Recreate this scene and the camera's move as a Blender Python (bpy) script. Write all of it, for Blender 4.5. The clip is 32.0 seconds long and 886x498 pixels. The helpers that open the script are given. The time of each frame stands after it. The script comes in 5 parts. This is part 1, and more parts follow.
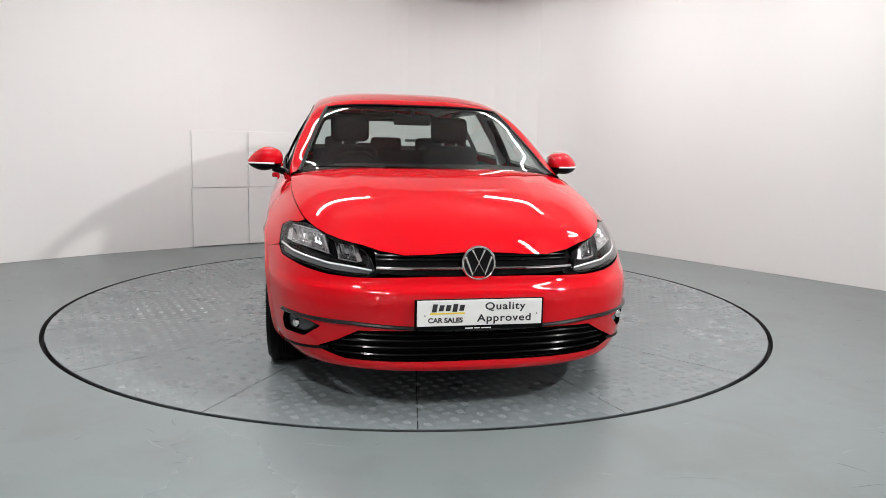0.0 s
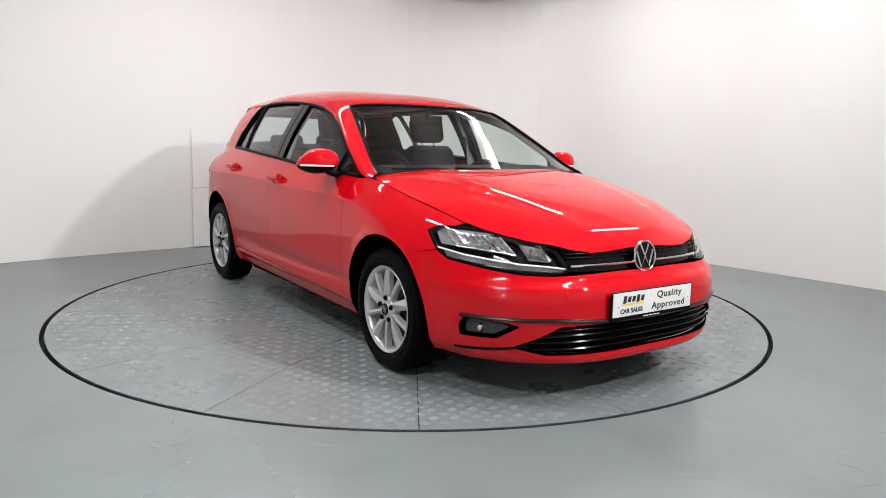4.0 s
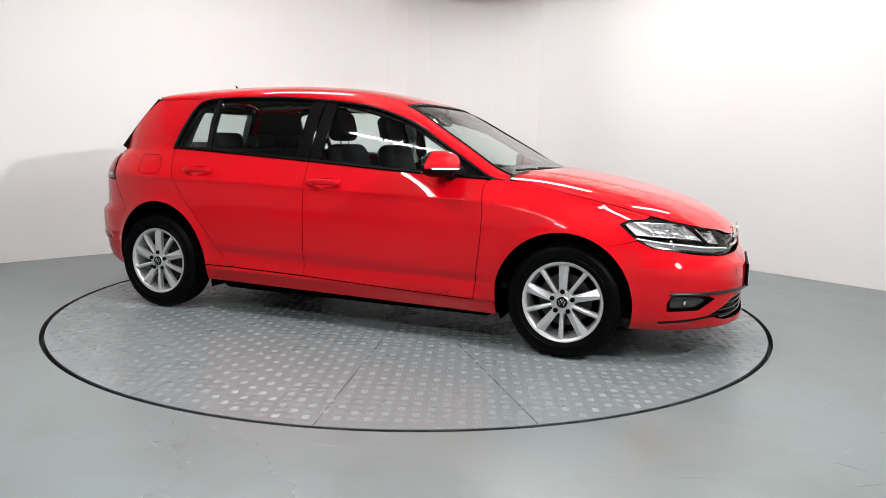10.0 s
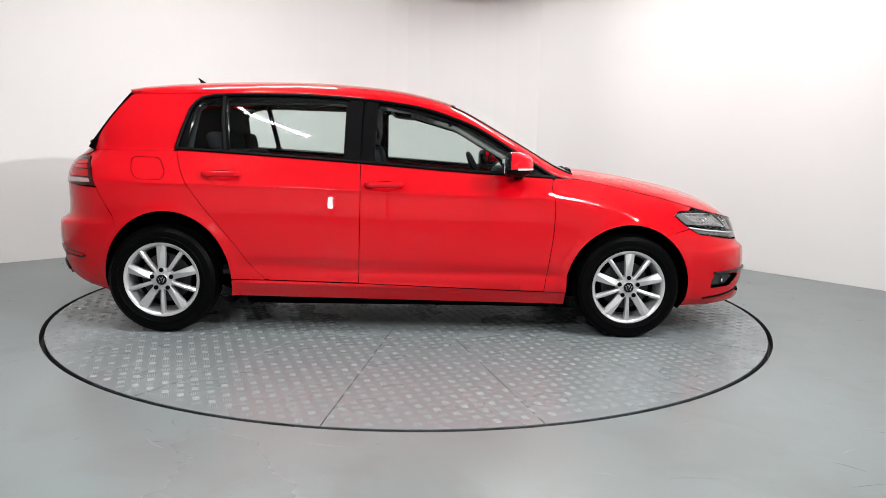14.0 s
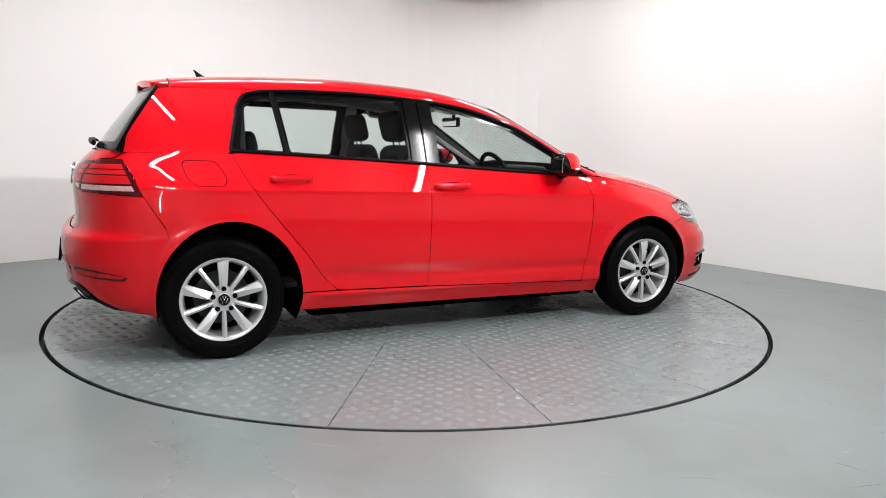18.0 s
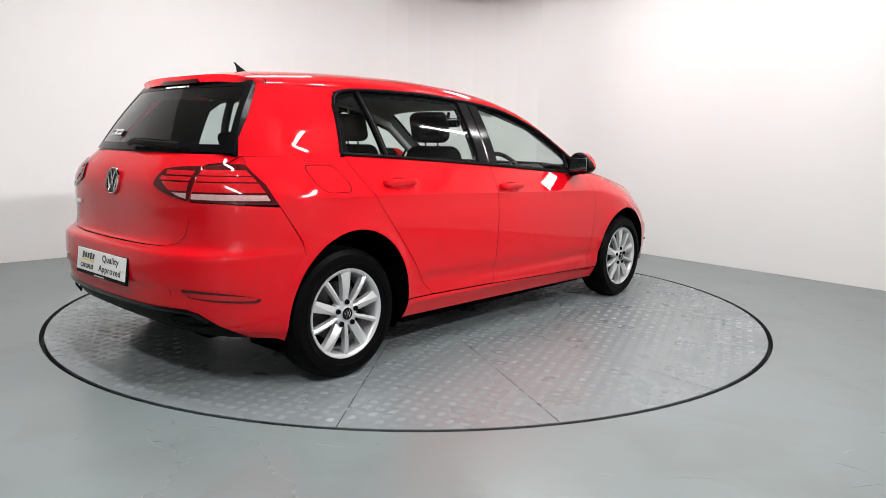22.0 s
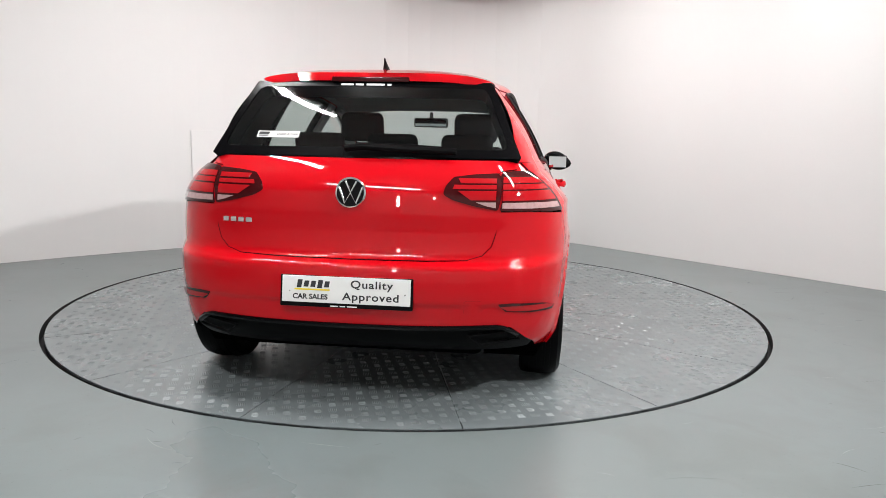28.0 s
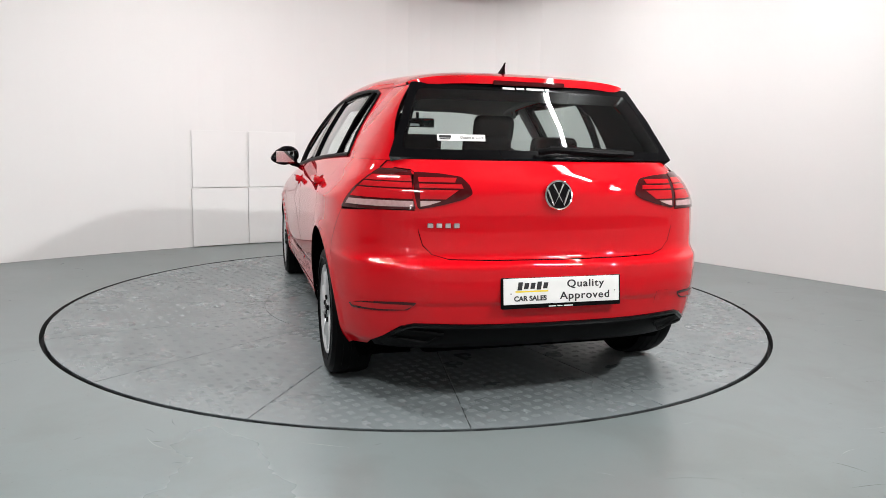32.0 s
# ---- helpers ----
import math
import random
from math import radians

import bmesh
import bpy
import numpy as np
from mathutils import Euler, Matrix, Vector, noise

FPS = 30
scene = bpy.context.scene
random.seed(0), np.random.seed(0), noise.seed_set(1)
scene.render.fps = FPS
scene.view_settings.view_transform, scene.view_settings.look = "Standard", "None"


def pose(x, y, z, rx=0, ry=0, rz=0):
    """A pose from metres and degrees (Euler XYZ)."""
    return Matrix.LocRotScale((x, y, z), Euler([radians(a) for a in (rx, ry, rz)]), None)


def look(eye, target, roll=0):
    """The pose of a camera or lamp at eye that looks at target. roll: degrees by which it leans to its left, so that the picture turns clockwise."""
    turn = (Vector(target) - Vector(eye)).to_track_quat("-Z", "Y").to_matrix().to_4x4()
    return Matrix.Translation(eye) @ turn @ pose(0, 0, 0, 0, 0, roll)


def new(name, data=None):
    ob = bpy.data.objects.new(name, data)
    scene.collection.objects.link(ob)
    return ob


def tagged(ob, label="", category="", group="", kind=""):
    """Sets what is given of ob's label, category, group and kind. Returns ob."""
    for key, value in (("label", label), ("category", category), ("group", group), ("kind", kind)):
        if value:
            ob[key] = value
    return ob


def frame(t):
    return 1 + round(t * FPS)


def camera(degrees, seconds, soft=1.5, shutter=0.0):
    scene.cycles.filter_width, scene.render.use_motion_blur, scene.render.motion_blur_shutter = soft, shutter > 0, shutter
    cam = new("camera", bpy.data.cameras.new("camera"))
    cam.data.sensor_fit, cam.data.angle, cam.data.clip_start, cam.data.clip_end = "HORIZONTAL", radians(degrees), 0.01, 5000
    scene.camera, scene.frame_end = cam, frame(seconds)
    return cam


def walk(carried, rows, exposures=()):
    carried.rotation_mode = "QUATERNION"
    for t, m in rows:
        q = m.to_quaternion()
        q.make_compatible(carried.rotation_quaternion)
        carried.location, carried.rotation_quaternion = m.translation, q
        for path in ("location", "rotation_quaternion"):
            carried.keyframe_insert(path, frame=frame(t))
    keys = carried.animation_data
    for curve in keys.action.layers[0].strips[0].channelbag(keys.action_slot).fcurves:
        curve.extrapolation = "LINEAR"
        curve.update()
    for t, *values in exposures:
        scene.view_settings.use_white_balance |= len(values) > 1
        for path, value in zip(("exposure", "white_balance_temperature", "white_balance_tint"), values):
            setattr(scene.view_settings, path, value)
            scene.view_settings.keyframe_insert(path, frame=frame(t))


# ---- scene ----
import functools
from mathutils.geometry import delaunay_2d_cdt

# ---------- camera: it stands still before the turntable ----------
cam = camera(64.41, 32.0, soft=0.6)
EYE = (0.195, -4.833, 1.086)
PITCH, ROLL = 8.464, 1.19
VIEW = look(EYE, (EYE[0], EYE[1] + math.cos(radians(PITCH)), EYE[2] - math.sin(radians(PITCH))), ROLL)
walk(cam, [(0.0, VIEW), (32.0, VIEW)], [(0.0, -0.20), (3.0, -0.15), (6.0, -0.04), (9.0, 0.0), (19.0, 0.0), (22.0, -0.04), (25.0, -0.09), (28.0, -0.11), (32.0, -0.09)])

# turntable angle in degrees: the car's nose turns from the camera to the far wall
TURN = [(0.0, -78.55), (1.0, -72.94), (3.0, -61.62), (6.0, -44.47), (9.0, -27.17), (13.0, -3.96), (16.0, 13.5), (19.0, 30.98),
        (22.0, 48.46), (25.0, 65.9), (28.0, 83.39), (30.0, 95.05), (32.0, 106.71)]

# ---------- light ----------
world = bpy.data.worlds.new("world")
scene.world = world
world.use_nodes = True
world.node_tree.nodes["Background"].inputs[0].default_value = (0.9, 0.95, 1.0, 1)
world.node_tree.nodes["Background"].inputs[1].default_value = 0.05
CEIL = 3.35
# place, turn, length, share of the power, and the point that the lamp is tilted to
TUBES = [((1.25, 1.4, 2.95), -52, 1.6, 0.55, None), ((-1.32, -1.75, 2.95), -46, 1.15, 0.84, None), ((-1.35, 0.7, 2.95), 41, 1.6, 0.5, None), ((1.85, -2.0, 2.95), -49, 1.4, 1.05, None), ((-0.85, -4.3, 2.95), -46, 1.3, 1.55, None), ((2.6, 0.15, 2.95), 45, 1.2, 0.32, None), ((3.4, -3.25, 2.95), -45, 1.2, 1.05, (-3.4, 0.9, 0.7))]
TUBE_WATT = 50


# ---------- materials ----------
def mat(name, color, rough=0.5, metal=0.0, coat=0.0, vary=0.0, scale=8.0, bump=0.0, bump_scale=60.0, spec=0.5, rvary=0.0, second=None):
    """Principled material with two scales of noise in colour, roughness and relief."""
    m = bpy.data.materials.new(name)
    m.use_nodes = True
    nt = m.node_tree
    p = nt.nodes["Principled BSDF"]
    p.inputs["Base Color"].default_value = (*color, 1)
    p.inputs["Roughness"].default_value = rough
    p.inputs["Metallic"].default_value = metal
    p.inputs["Specular IOR Level"].default_value = spec
    p.inputs["Coat Weight"].default_value = coat
    p.inputs["Coat Roughness"].default_value = 0.012
    p.inputs["Coat IOR"].default_value = 1.46
    if vary or bump or rvary:
        tc = nt.nodes.new("ShaderNodeTexCoord")
        big = nt.nodes.new("ShaderNodeTexNoise")
        big.inputs["Scale"].default_value = scale
        big.inputs["Detail"].default_value = 6
        nt.links.new(tc.outputs["Object"], big.inputs["Vector"])
        fine = nt.nodes.new("ShaderNodeTexNoise")
        fine.inputs["Scale"].default_value = bump_scale
        fine.inputs["Detail"].default_value = 4
        nt.links.new(tc.outputs["Object"], fine.inputs["Vector"])
        if vary:
            mix = nt.nodes.new("ShaderNodeMix")
            mix.data_type = "RGBA"
            other = second or tuple(c * (1 - vary) for c in color)
            mix.inputs[6].default_value = (*color, 1)
            mix.inputs[7].default_value = (*other, 1)
            add = nt.nodes.new("ShaderNodeMath")
            add.operation = "MULTIPLY_ADD"
            add.inputs[1].default_value = 0.35
            nt.links.new(fine.outputs["Fac"], add.inputs[0])
            ramp = nt.nodes.new("ShaderNodeMapRange")
            ramp.inputs[1].default_value, ramp.inputs[2].default_value = 0.25, 0.78
            ramp.inputs[3].default_value, ramp.inputs[4].default_value = 0.0, 0.65
            nt.links.new(big.outputs["Fac"], ramp.inputs[0])
            nt.links.new(ramp.outputs[0], add.inputs[2])
            nt.links.new(add.outputs[0], mix.inputs[0])
            nt.links.new(mix.outputs[2], p.inputs["Base Color"])
        if rvary:
            rr = nt.nodes.new("ShaderNodeMapRange")
            rr.inputs[1].default_value, rr.inputs[2].default_value = 0.35, 0.65
            rr.inputs[3].default_value, rr.inputs[4].default_value = rough - rvary, rough + rvary
            nt.links.new(big.outputs["Fac"], rr.inputs[0])
            nt.links.new(rr.outputs[0], p.inputs["Roughness"])
        if bump:
            b = nt.nodes.new("ShaderNodeBump")
            b.inputs["Strength"].default_value = bump
            b.inputs["Distance"].default_value = 0.002
            nt.links.new(fine.outputs["Fac"], b.inputs["Height"])
            nt.links.new(b.outputs[0], p.inputs["Normal"])
    return m


def glass_mat(name, tint, gloss=0.022, rough=0.0):
    """A thin pane: tinted see-through with a mirror gloss that grows at grazing angles."""
    m = bpy.data.materials.new(name)
    m.use_nodes = True
    nt = m.node_tree
    nt.nodes.remove(nt.nodes["Principled BSDF"])
    out = nt.nodes["Material Output"]
    tr = nt.nodes.new("ShaderNodeBsdfTransparent")
    tr.inputs[0].default_value = (*tint, 1)
    gl = nt.nodes.new("ShaderNodeBsdfGlossy")
    gl.inputs["Roughness"].default_value = rough
    gl.inputs[0].default_value = (1, 1, 1, 1)
    lw = nt.nodes.new("ShaderNodeLayerWeight")
    lw.inputs[0].default_value = 0.5
    pw = nt.nodes.new("ShaderNodeMath")
    pw.operation = "POWER"
    pw.inputs[1].default_value = 5.0
    nt.links.new(lw.outputs["Facing"], pw.inputs[0])
    fr = nt.nodes.new("ShaderNodeMapRange")
    fr.inputs[3].default_value, fr.inputs[4].default_value = gloss, 1.0
    nt.links.new(pw.outputs[0], fr.inputs[0])
    mix = nt.nodes.new("ShaderNodeMixShader")
    nt.links.new(fr.outputs[0], mix.inputs[0])
    nt.links.new(tr.outputs[0], mix.inputs[1])
    nt.links.new(gl.outputs[0], mix.inputs[2])
    nt.links.new(mix.outputs[0], out.inputs[0])
    return m


def glow_mat(name, color, strength):
    m = mat(name, (0.9, 0.9, 0.9), 0.4)
    p = m.node_tree.nodes["Principled BSDF"]
    p.inputs["Emission Color"].default_value = (*color, 1)
    p.inputs["Emission Strength"].default_value = strength
    return m


RED = mat("red_car_paint", (0.54, 0.0021, 0.0075), 0.45, coat=1.0, vary=0.04, scale=3, spec=0.0)
RED_DEEP = mat("red_paint_deep", (0.38, 0.004, 0.007), 0.45, coat=1.0, spec=0.0)
BLACK_GLOSS = mat("black_gloss", (0.0025, 0.0025, 0.003), 0.12, spec=0.2)
GLASS_BLACK = mat("black_glass_edge", (0.0025, 0.0025, 0.003), 0.22, spec=0.08)
BLACK_PLASTIC = mat("black_plastic", (0.0035, 0.0035, 0.004), 0.45, vary=0.3, scale=20, bump=0.15, bump_scale=700, spec=0.06)
RUBBER = mat("tyre_rubber", (0.0024, 0.0024, 0.0027), 0.42, vary=0.35, scale=14, bump=0.2, bump_scale=300, spec=0.04)
STRIP_GLOSS = mat("strip_satin", (0.012, 0.012, 0.013), 0.28, spec=0.28, vary=0.2, scale=20)
LINER_GAP_SHADE = mat("dark_liner_gap_shade", (0.002, 0.002, 0.002), 0.9, vary=0.4, scale=10, spec=0.0)
SATIN = mat("satin_chrome", (0.80, 0.80, 0.82), 0.17, metal=0.95)
CHROME = mat("chrome", (0.8, 0.8, 0.8), 0.08, metal=1.0)
SILVER = mat("alloy_silver", (0.58, 0.59, 0.60), 0.30, metal=0.55, coat=0.3, vary=0.06, scale=10)
STEEL = mat("brake_steel", (0.25, 0.25, 0.25), 0.4, metal=1.0, vary=0.4, scale=20)
# a darker steel for the brake discs behind the spokes
STEEL_DARK = mat("brake_steel_dark", (0.05, 0.05, 0.05), 0.5, metal=0.6, vary=0.4, scale=20)
FABRIC = mat("seat_fabric", (0.013, 0.013, 0.015), 0.9, spec=0.1, vary=0.35, scale=40, bump=0.5, bump_scale=500)
TRIM = mat("cabin_trim", (0.013, 0.014, 0.015), 0.7, spec=0.2, vary=0.2, scale=30, bump=0.2, bump_scale=400)
LINING = mat("roof_lining", (0.34, 0.35, 0.345), 0.9, vary=0.1, scale=20)
GLASS = glass_mat("window_glass", (0.80, 0.87, 0.85))
GLASS_SCREEN = glass_mat("windscreen_glass", (0.84, 0.90, 0.88))
LENS = glass_mat("clear_lens", (0.95, 0.95, 0.95))
TAIL_RED = mat("tail_red", (0.40, 0.006, 0.010), 0.15, coat=1.0, spec=0.0)
TAIL_DARK = mat("tail_smoked", (0.045, 0.002, 0.003), 0.1, coat=1.0, spec=0.0)
TAIL_CLEAR = mat("tail_clear", (0.50, 0.30, 0.30), 0.2, coat=1.0, vary=0.35, scale=60)
REFLECTOR = mat("lamp_reflector", (0.86, 0.86, 0.88), 0.14, metal=1.0, bump=0.15, bump_scale=50)
LAMP_BLACK = mat("lamp_black", (0.006, 0.006, 0.007), 0.22, vary=0.2, scale=30)
LAMP_STRIP = mat("lamp_strip", (0.15, 0.155, 0.16), 0.25, metal=0.3, vary=0.3, scale=40)
LAMP_GREY = mat("lamp_housing", (0.045, 0.045, 0.048), 0.25, vary=0.2, scale=30)
DRL = mat("light_guide", (0.85, 0.86, 0.87), 0.2, coat=1.0)
PLATE_WHITE = mat("plate_white", (0.82, 0.82, 0.8), 0.35, coat=0.3, vary=0.05, scale=30)
INK = mat("plate_ink", (0.02, 0.02, 0.022), 0.5)
INK_WHITE = mat("white_ink", (0.75, 0.75, 0.75), 0.5)
YELLOW = mat("yellow_bar", (0.85, 0.66, 0.03), 0.5)
WALL = mat("white_painted_wall", (0.785, 0.78, 0.77), 0.75, vary=0.035, scale=1.2, bump=0.1, bump_scale=40)
PANEL = mat("white_board", (0.80, 0.795, 0.785), 0.6, vary=0.03, scale=3)
CEILING = mat("ceiling_paint", (0.42, 0.418, 0.412), 0.9, vary=0.08, scale=2)
SEAL = mat("ring_gap", (0.015, 0.015, 0.016), 0.8)
TUBE_GLOW = glow_mat("tube_glow", (1.0, 0.985, 0.975), 52)
FIXTURE = mat("lamp_body", (0.7, 0.7, 0.7), 0.5)


# ---------- mesh helpers ----------
def obj(name, verts, faces, material, parent=None, label="", smooth=True):
    me = bpy.data.meshes.new(name)
    me.from_pydata(verts, [], faces)
    me.materials.append(material)
    if smooth:
        me.polygons.foreach_set("use_smooth", [True] * len(me.polygons))
    me.update()
    ob = new(name, me)
    if parent is not None:
        ob.parent = parent
    if label:
        ob["label"] = label
    return ob


def part(name, bm, material, parent=None, label="", smooth=False, sharp=35):
    me = bpy.data.meshes.new(name)
    bmesh.ops.recalc_face_normals(bm, faces=bm.faces)
    bm.to_mesh(me)
    bm.free()
    me.materials.append(material)
    if smooth:
        me.polygons.foreach_set("use_smooth", [True] * len(me.polygons))
        me.set_sharp_from_angle(angle=radians(sharp))
    ob = new(name, me)
    if parent is not None:
        ob.parent = parent
    if label:
        ob["label"] = label
    return ob


def box_bm(size, at=(0, 0, 0), bevel=0.0, turn=None, segments=2):
    bm = bmesh.new()
    bmesh.ops.create_cube(bm, size=1, matrix=Matrix.Diagonal((*size, 1)))
    if bevel:
        bmesh.ops.bevel(bm, geom=bm.edges[:], offset=bevel, segments=segments, profile=0.5, affect="EDGES")
    m = Matrix.Translation(at)
    if turn is not None:
        m = m @ turn
    bmesh.ops.transform(bm, matrix=m, verts=bm.verts)
    return bm


def lathe(profile, n=48, axis="Y"):
    """Turns (radius, along) pairs about an axis."""
    bm = bmesh.new()
    rings = []
    for r, a in profile:
        ring = []
        for i in range(n):
            t = 2 * math.pi * i / n
            c, s = r * math.cos(t), r * math.sin(t)
            ring.append(bm.verts.new({"Y": (c, a, s), "Z": (c, s, a), "X": (a, c, s)}[axis]))
        rings.append(ring)
    for a, b in zip(rings, rings[1:]):
        for i in range(n):
            bm.faces.new((a[i], a[(i + 1) % n], b[(i + 1) % n], b[i]))
    return bm


def tube_bm(points, radius, n=8, closed=False, flat=1.0):
    """A round bar along points."""
    bm = bmesh.new()
    pts = [Vector(p) for p in points]
    rings = []
    for i, p in enumerate(pts):
        if closed:
            d = pts[(i + 1) % len(pts)] - pts[i - 1]
        else:
            d = pts[min(i + 1, len(pts) - 1)] - pts[max(i - 1, 0)]
        d.normalize()
        up = Vector((0, 0, 1)) if abs(d.z) < 0.9 else Vector((1, 0, 0))
        a = d.cross(up).normalized()
        b = a.cross(d).normalized()
        rings.append([bm.verts.new(p + radius * (math.cos(t) * a + flat * math.sin(t) * b)) for t in (2 * math.pi * k / n for k in range(n))])
    pairs = list(zip(rings, rings[1:])) + ([(rings[-1], rings[0])] if closed else [])
    for a, b in pairs:
        for k in range(n):
            bm.faces.new((a[k], a[(k + 1) % n], b[(k + 1) % n], b[k]))
    if not closed:
        bm.faces.new(rings[0]), bm.faces.new(rings[-1])
    return bm


def curve1(xs, ys, soft=0.0):
    """A smooth, shape-keeping curve through knots, for arrays; soft evens out its bends over that length."""
    x, y = np.array(xs, float), np.array(ys, float)
    if x[0] > x[-1]:
        x, y = x[::-1], y[::-1]
    h, d = np.diff(x), np.diff(y) / np.diff(x)
    m = np.zeros_like(y)
    m[0], m[-1] = d[0], d[-1]
    for i in range(1, len(x) - 1):
        m[i] = 0 if d[i - 1] * d[i] <= 0 else 2 * d[i - 1] * d[i] / (d[i - 1] + d[i])

    def f(q):
        q = np.clip(np.asarray(q, float), x[0], x[-1])
        i = np.clip(np.searchsorted(x, q) - 1, 0, len(x) - 2)
        t = (q - x[i]) / h[i]
        return ((2 * t**3 - 3 * t**2 + 1) * y[i] + (t**3 - 2 * t**2 + t) * h[i] * m[i]
                + (-2 * t**3 + 3 * t**2) * y[i + 1] + (t**3 - t**2) * h[i] * m[i + 1])
    if not soft:
        return f
    n = 3000
    pad = 4 * soft
    q = np.linspace(x[0] - pad, x[-1] + pad, n)
    v = f(q) + np.where(q < x[0], (q - x[0]) * m[0], 0) + np.where(q > x[-1], (q - x[-1]) * m[-1], 0)
    step = q[1] - q[0]
    w = np.exp(-0.5 * (np.arange(-int(3 * soft / step), int(3 * soft / step) + 1) * step / soft)**2)
    w /= w.sum()
    k = len(w) // 2
    v = np.convolve(v, w, "same")
    q, v = q[k:-k], v[k:-k]
    return lambda p: np.interp(p, q, v)


def path(points, n=10):
    """A rounded line through 2D points."""
    p = np.array(points, float)
    if len(p) < 3:
        return [tuple(p[0] + (p[-1] - p[0]) * k / n) for k in range(n + 1)]
    s = np.concatenate([[0], np.cumsum(np.linalg.norm(np.diff(p, axis=0), axis=1))])
    fx, fy = curve1(s, p[:, 0]), curve1(s, p[:, 1])
    q = np.linspace(0, s[-1], n * (len(p) - 1) + 1)
    return list(zip(fx(q), fy(q)))


def rounded(poly, r, n=5):
    """A closed polygon with its corners filleted."""
    out = []
    k = len(poly)
    for i in range(k):
        p, a, b = Vector(poly[i]), Vector(poly[i - 1]), Vector(poly[(i + 1) % k])
        da, db = (a - p), (b - p)
        ra = min(r, da.length * 0.45, db.length * 0.45)
        s, e = p + da.normalized() * ra, p + db.normalized() * ra
        for j in range(n + 1):
            t = j / n
            out.append(tuple((1 - t)**2 * s + 2 * t * (1 - t) * p + t * t * e))
    return out


def dense(poly, step):
    out = []
    for i in range(len(poly)):
        a, b = np.array(poly[i], float), np.array(poly[(i + 1) % len(poly)], float)
        n = max(1, int(np.ceil(np.linalg.norm(b - a) / step)))
        if np.linalg.norm(b - a) < 1e-6:
            continue
        out += [tuple(a + (b - a) * k / n) for k in range(n)]
    return out


def inside(pts, poly):
    x, y = pts[:, 0], pts[:, 1]
    r = np.zeros(len(pts), bool)
    q = np.array(poly)
    for (x1, y1), (x2, y2) in zip(q, np.roll(q, -1, 0)):
        c = (y1 > y) != (y2 > y)
        with np.errstate(divide="ignore", invalid="ignore"):
            r ^= c & (x < (x2 - x1) * (y - y1) / (y2 - y1) + x1)
    return r


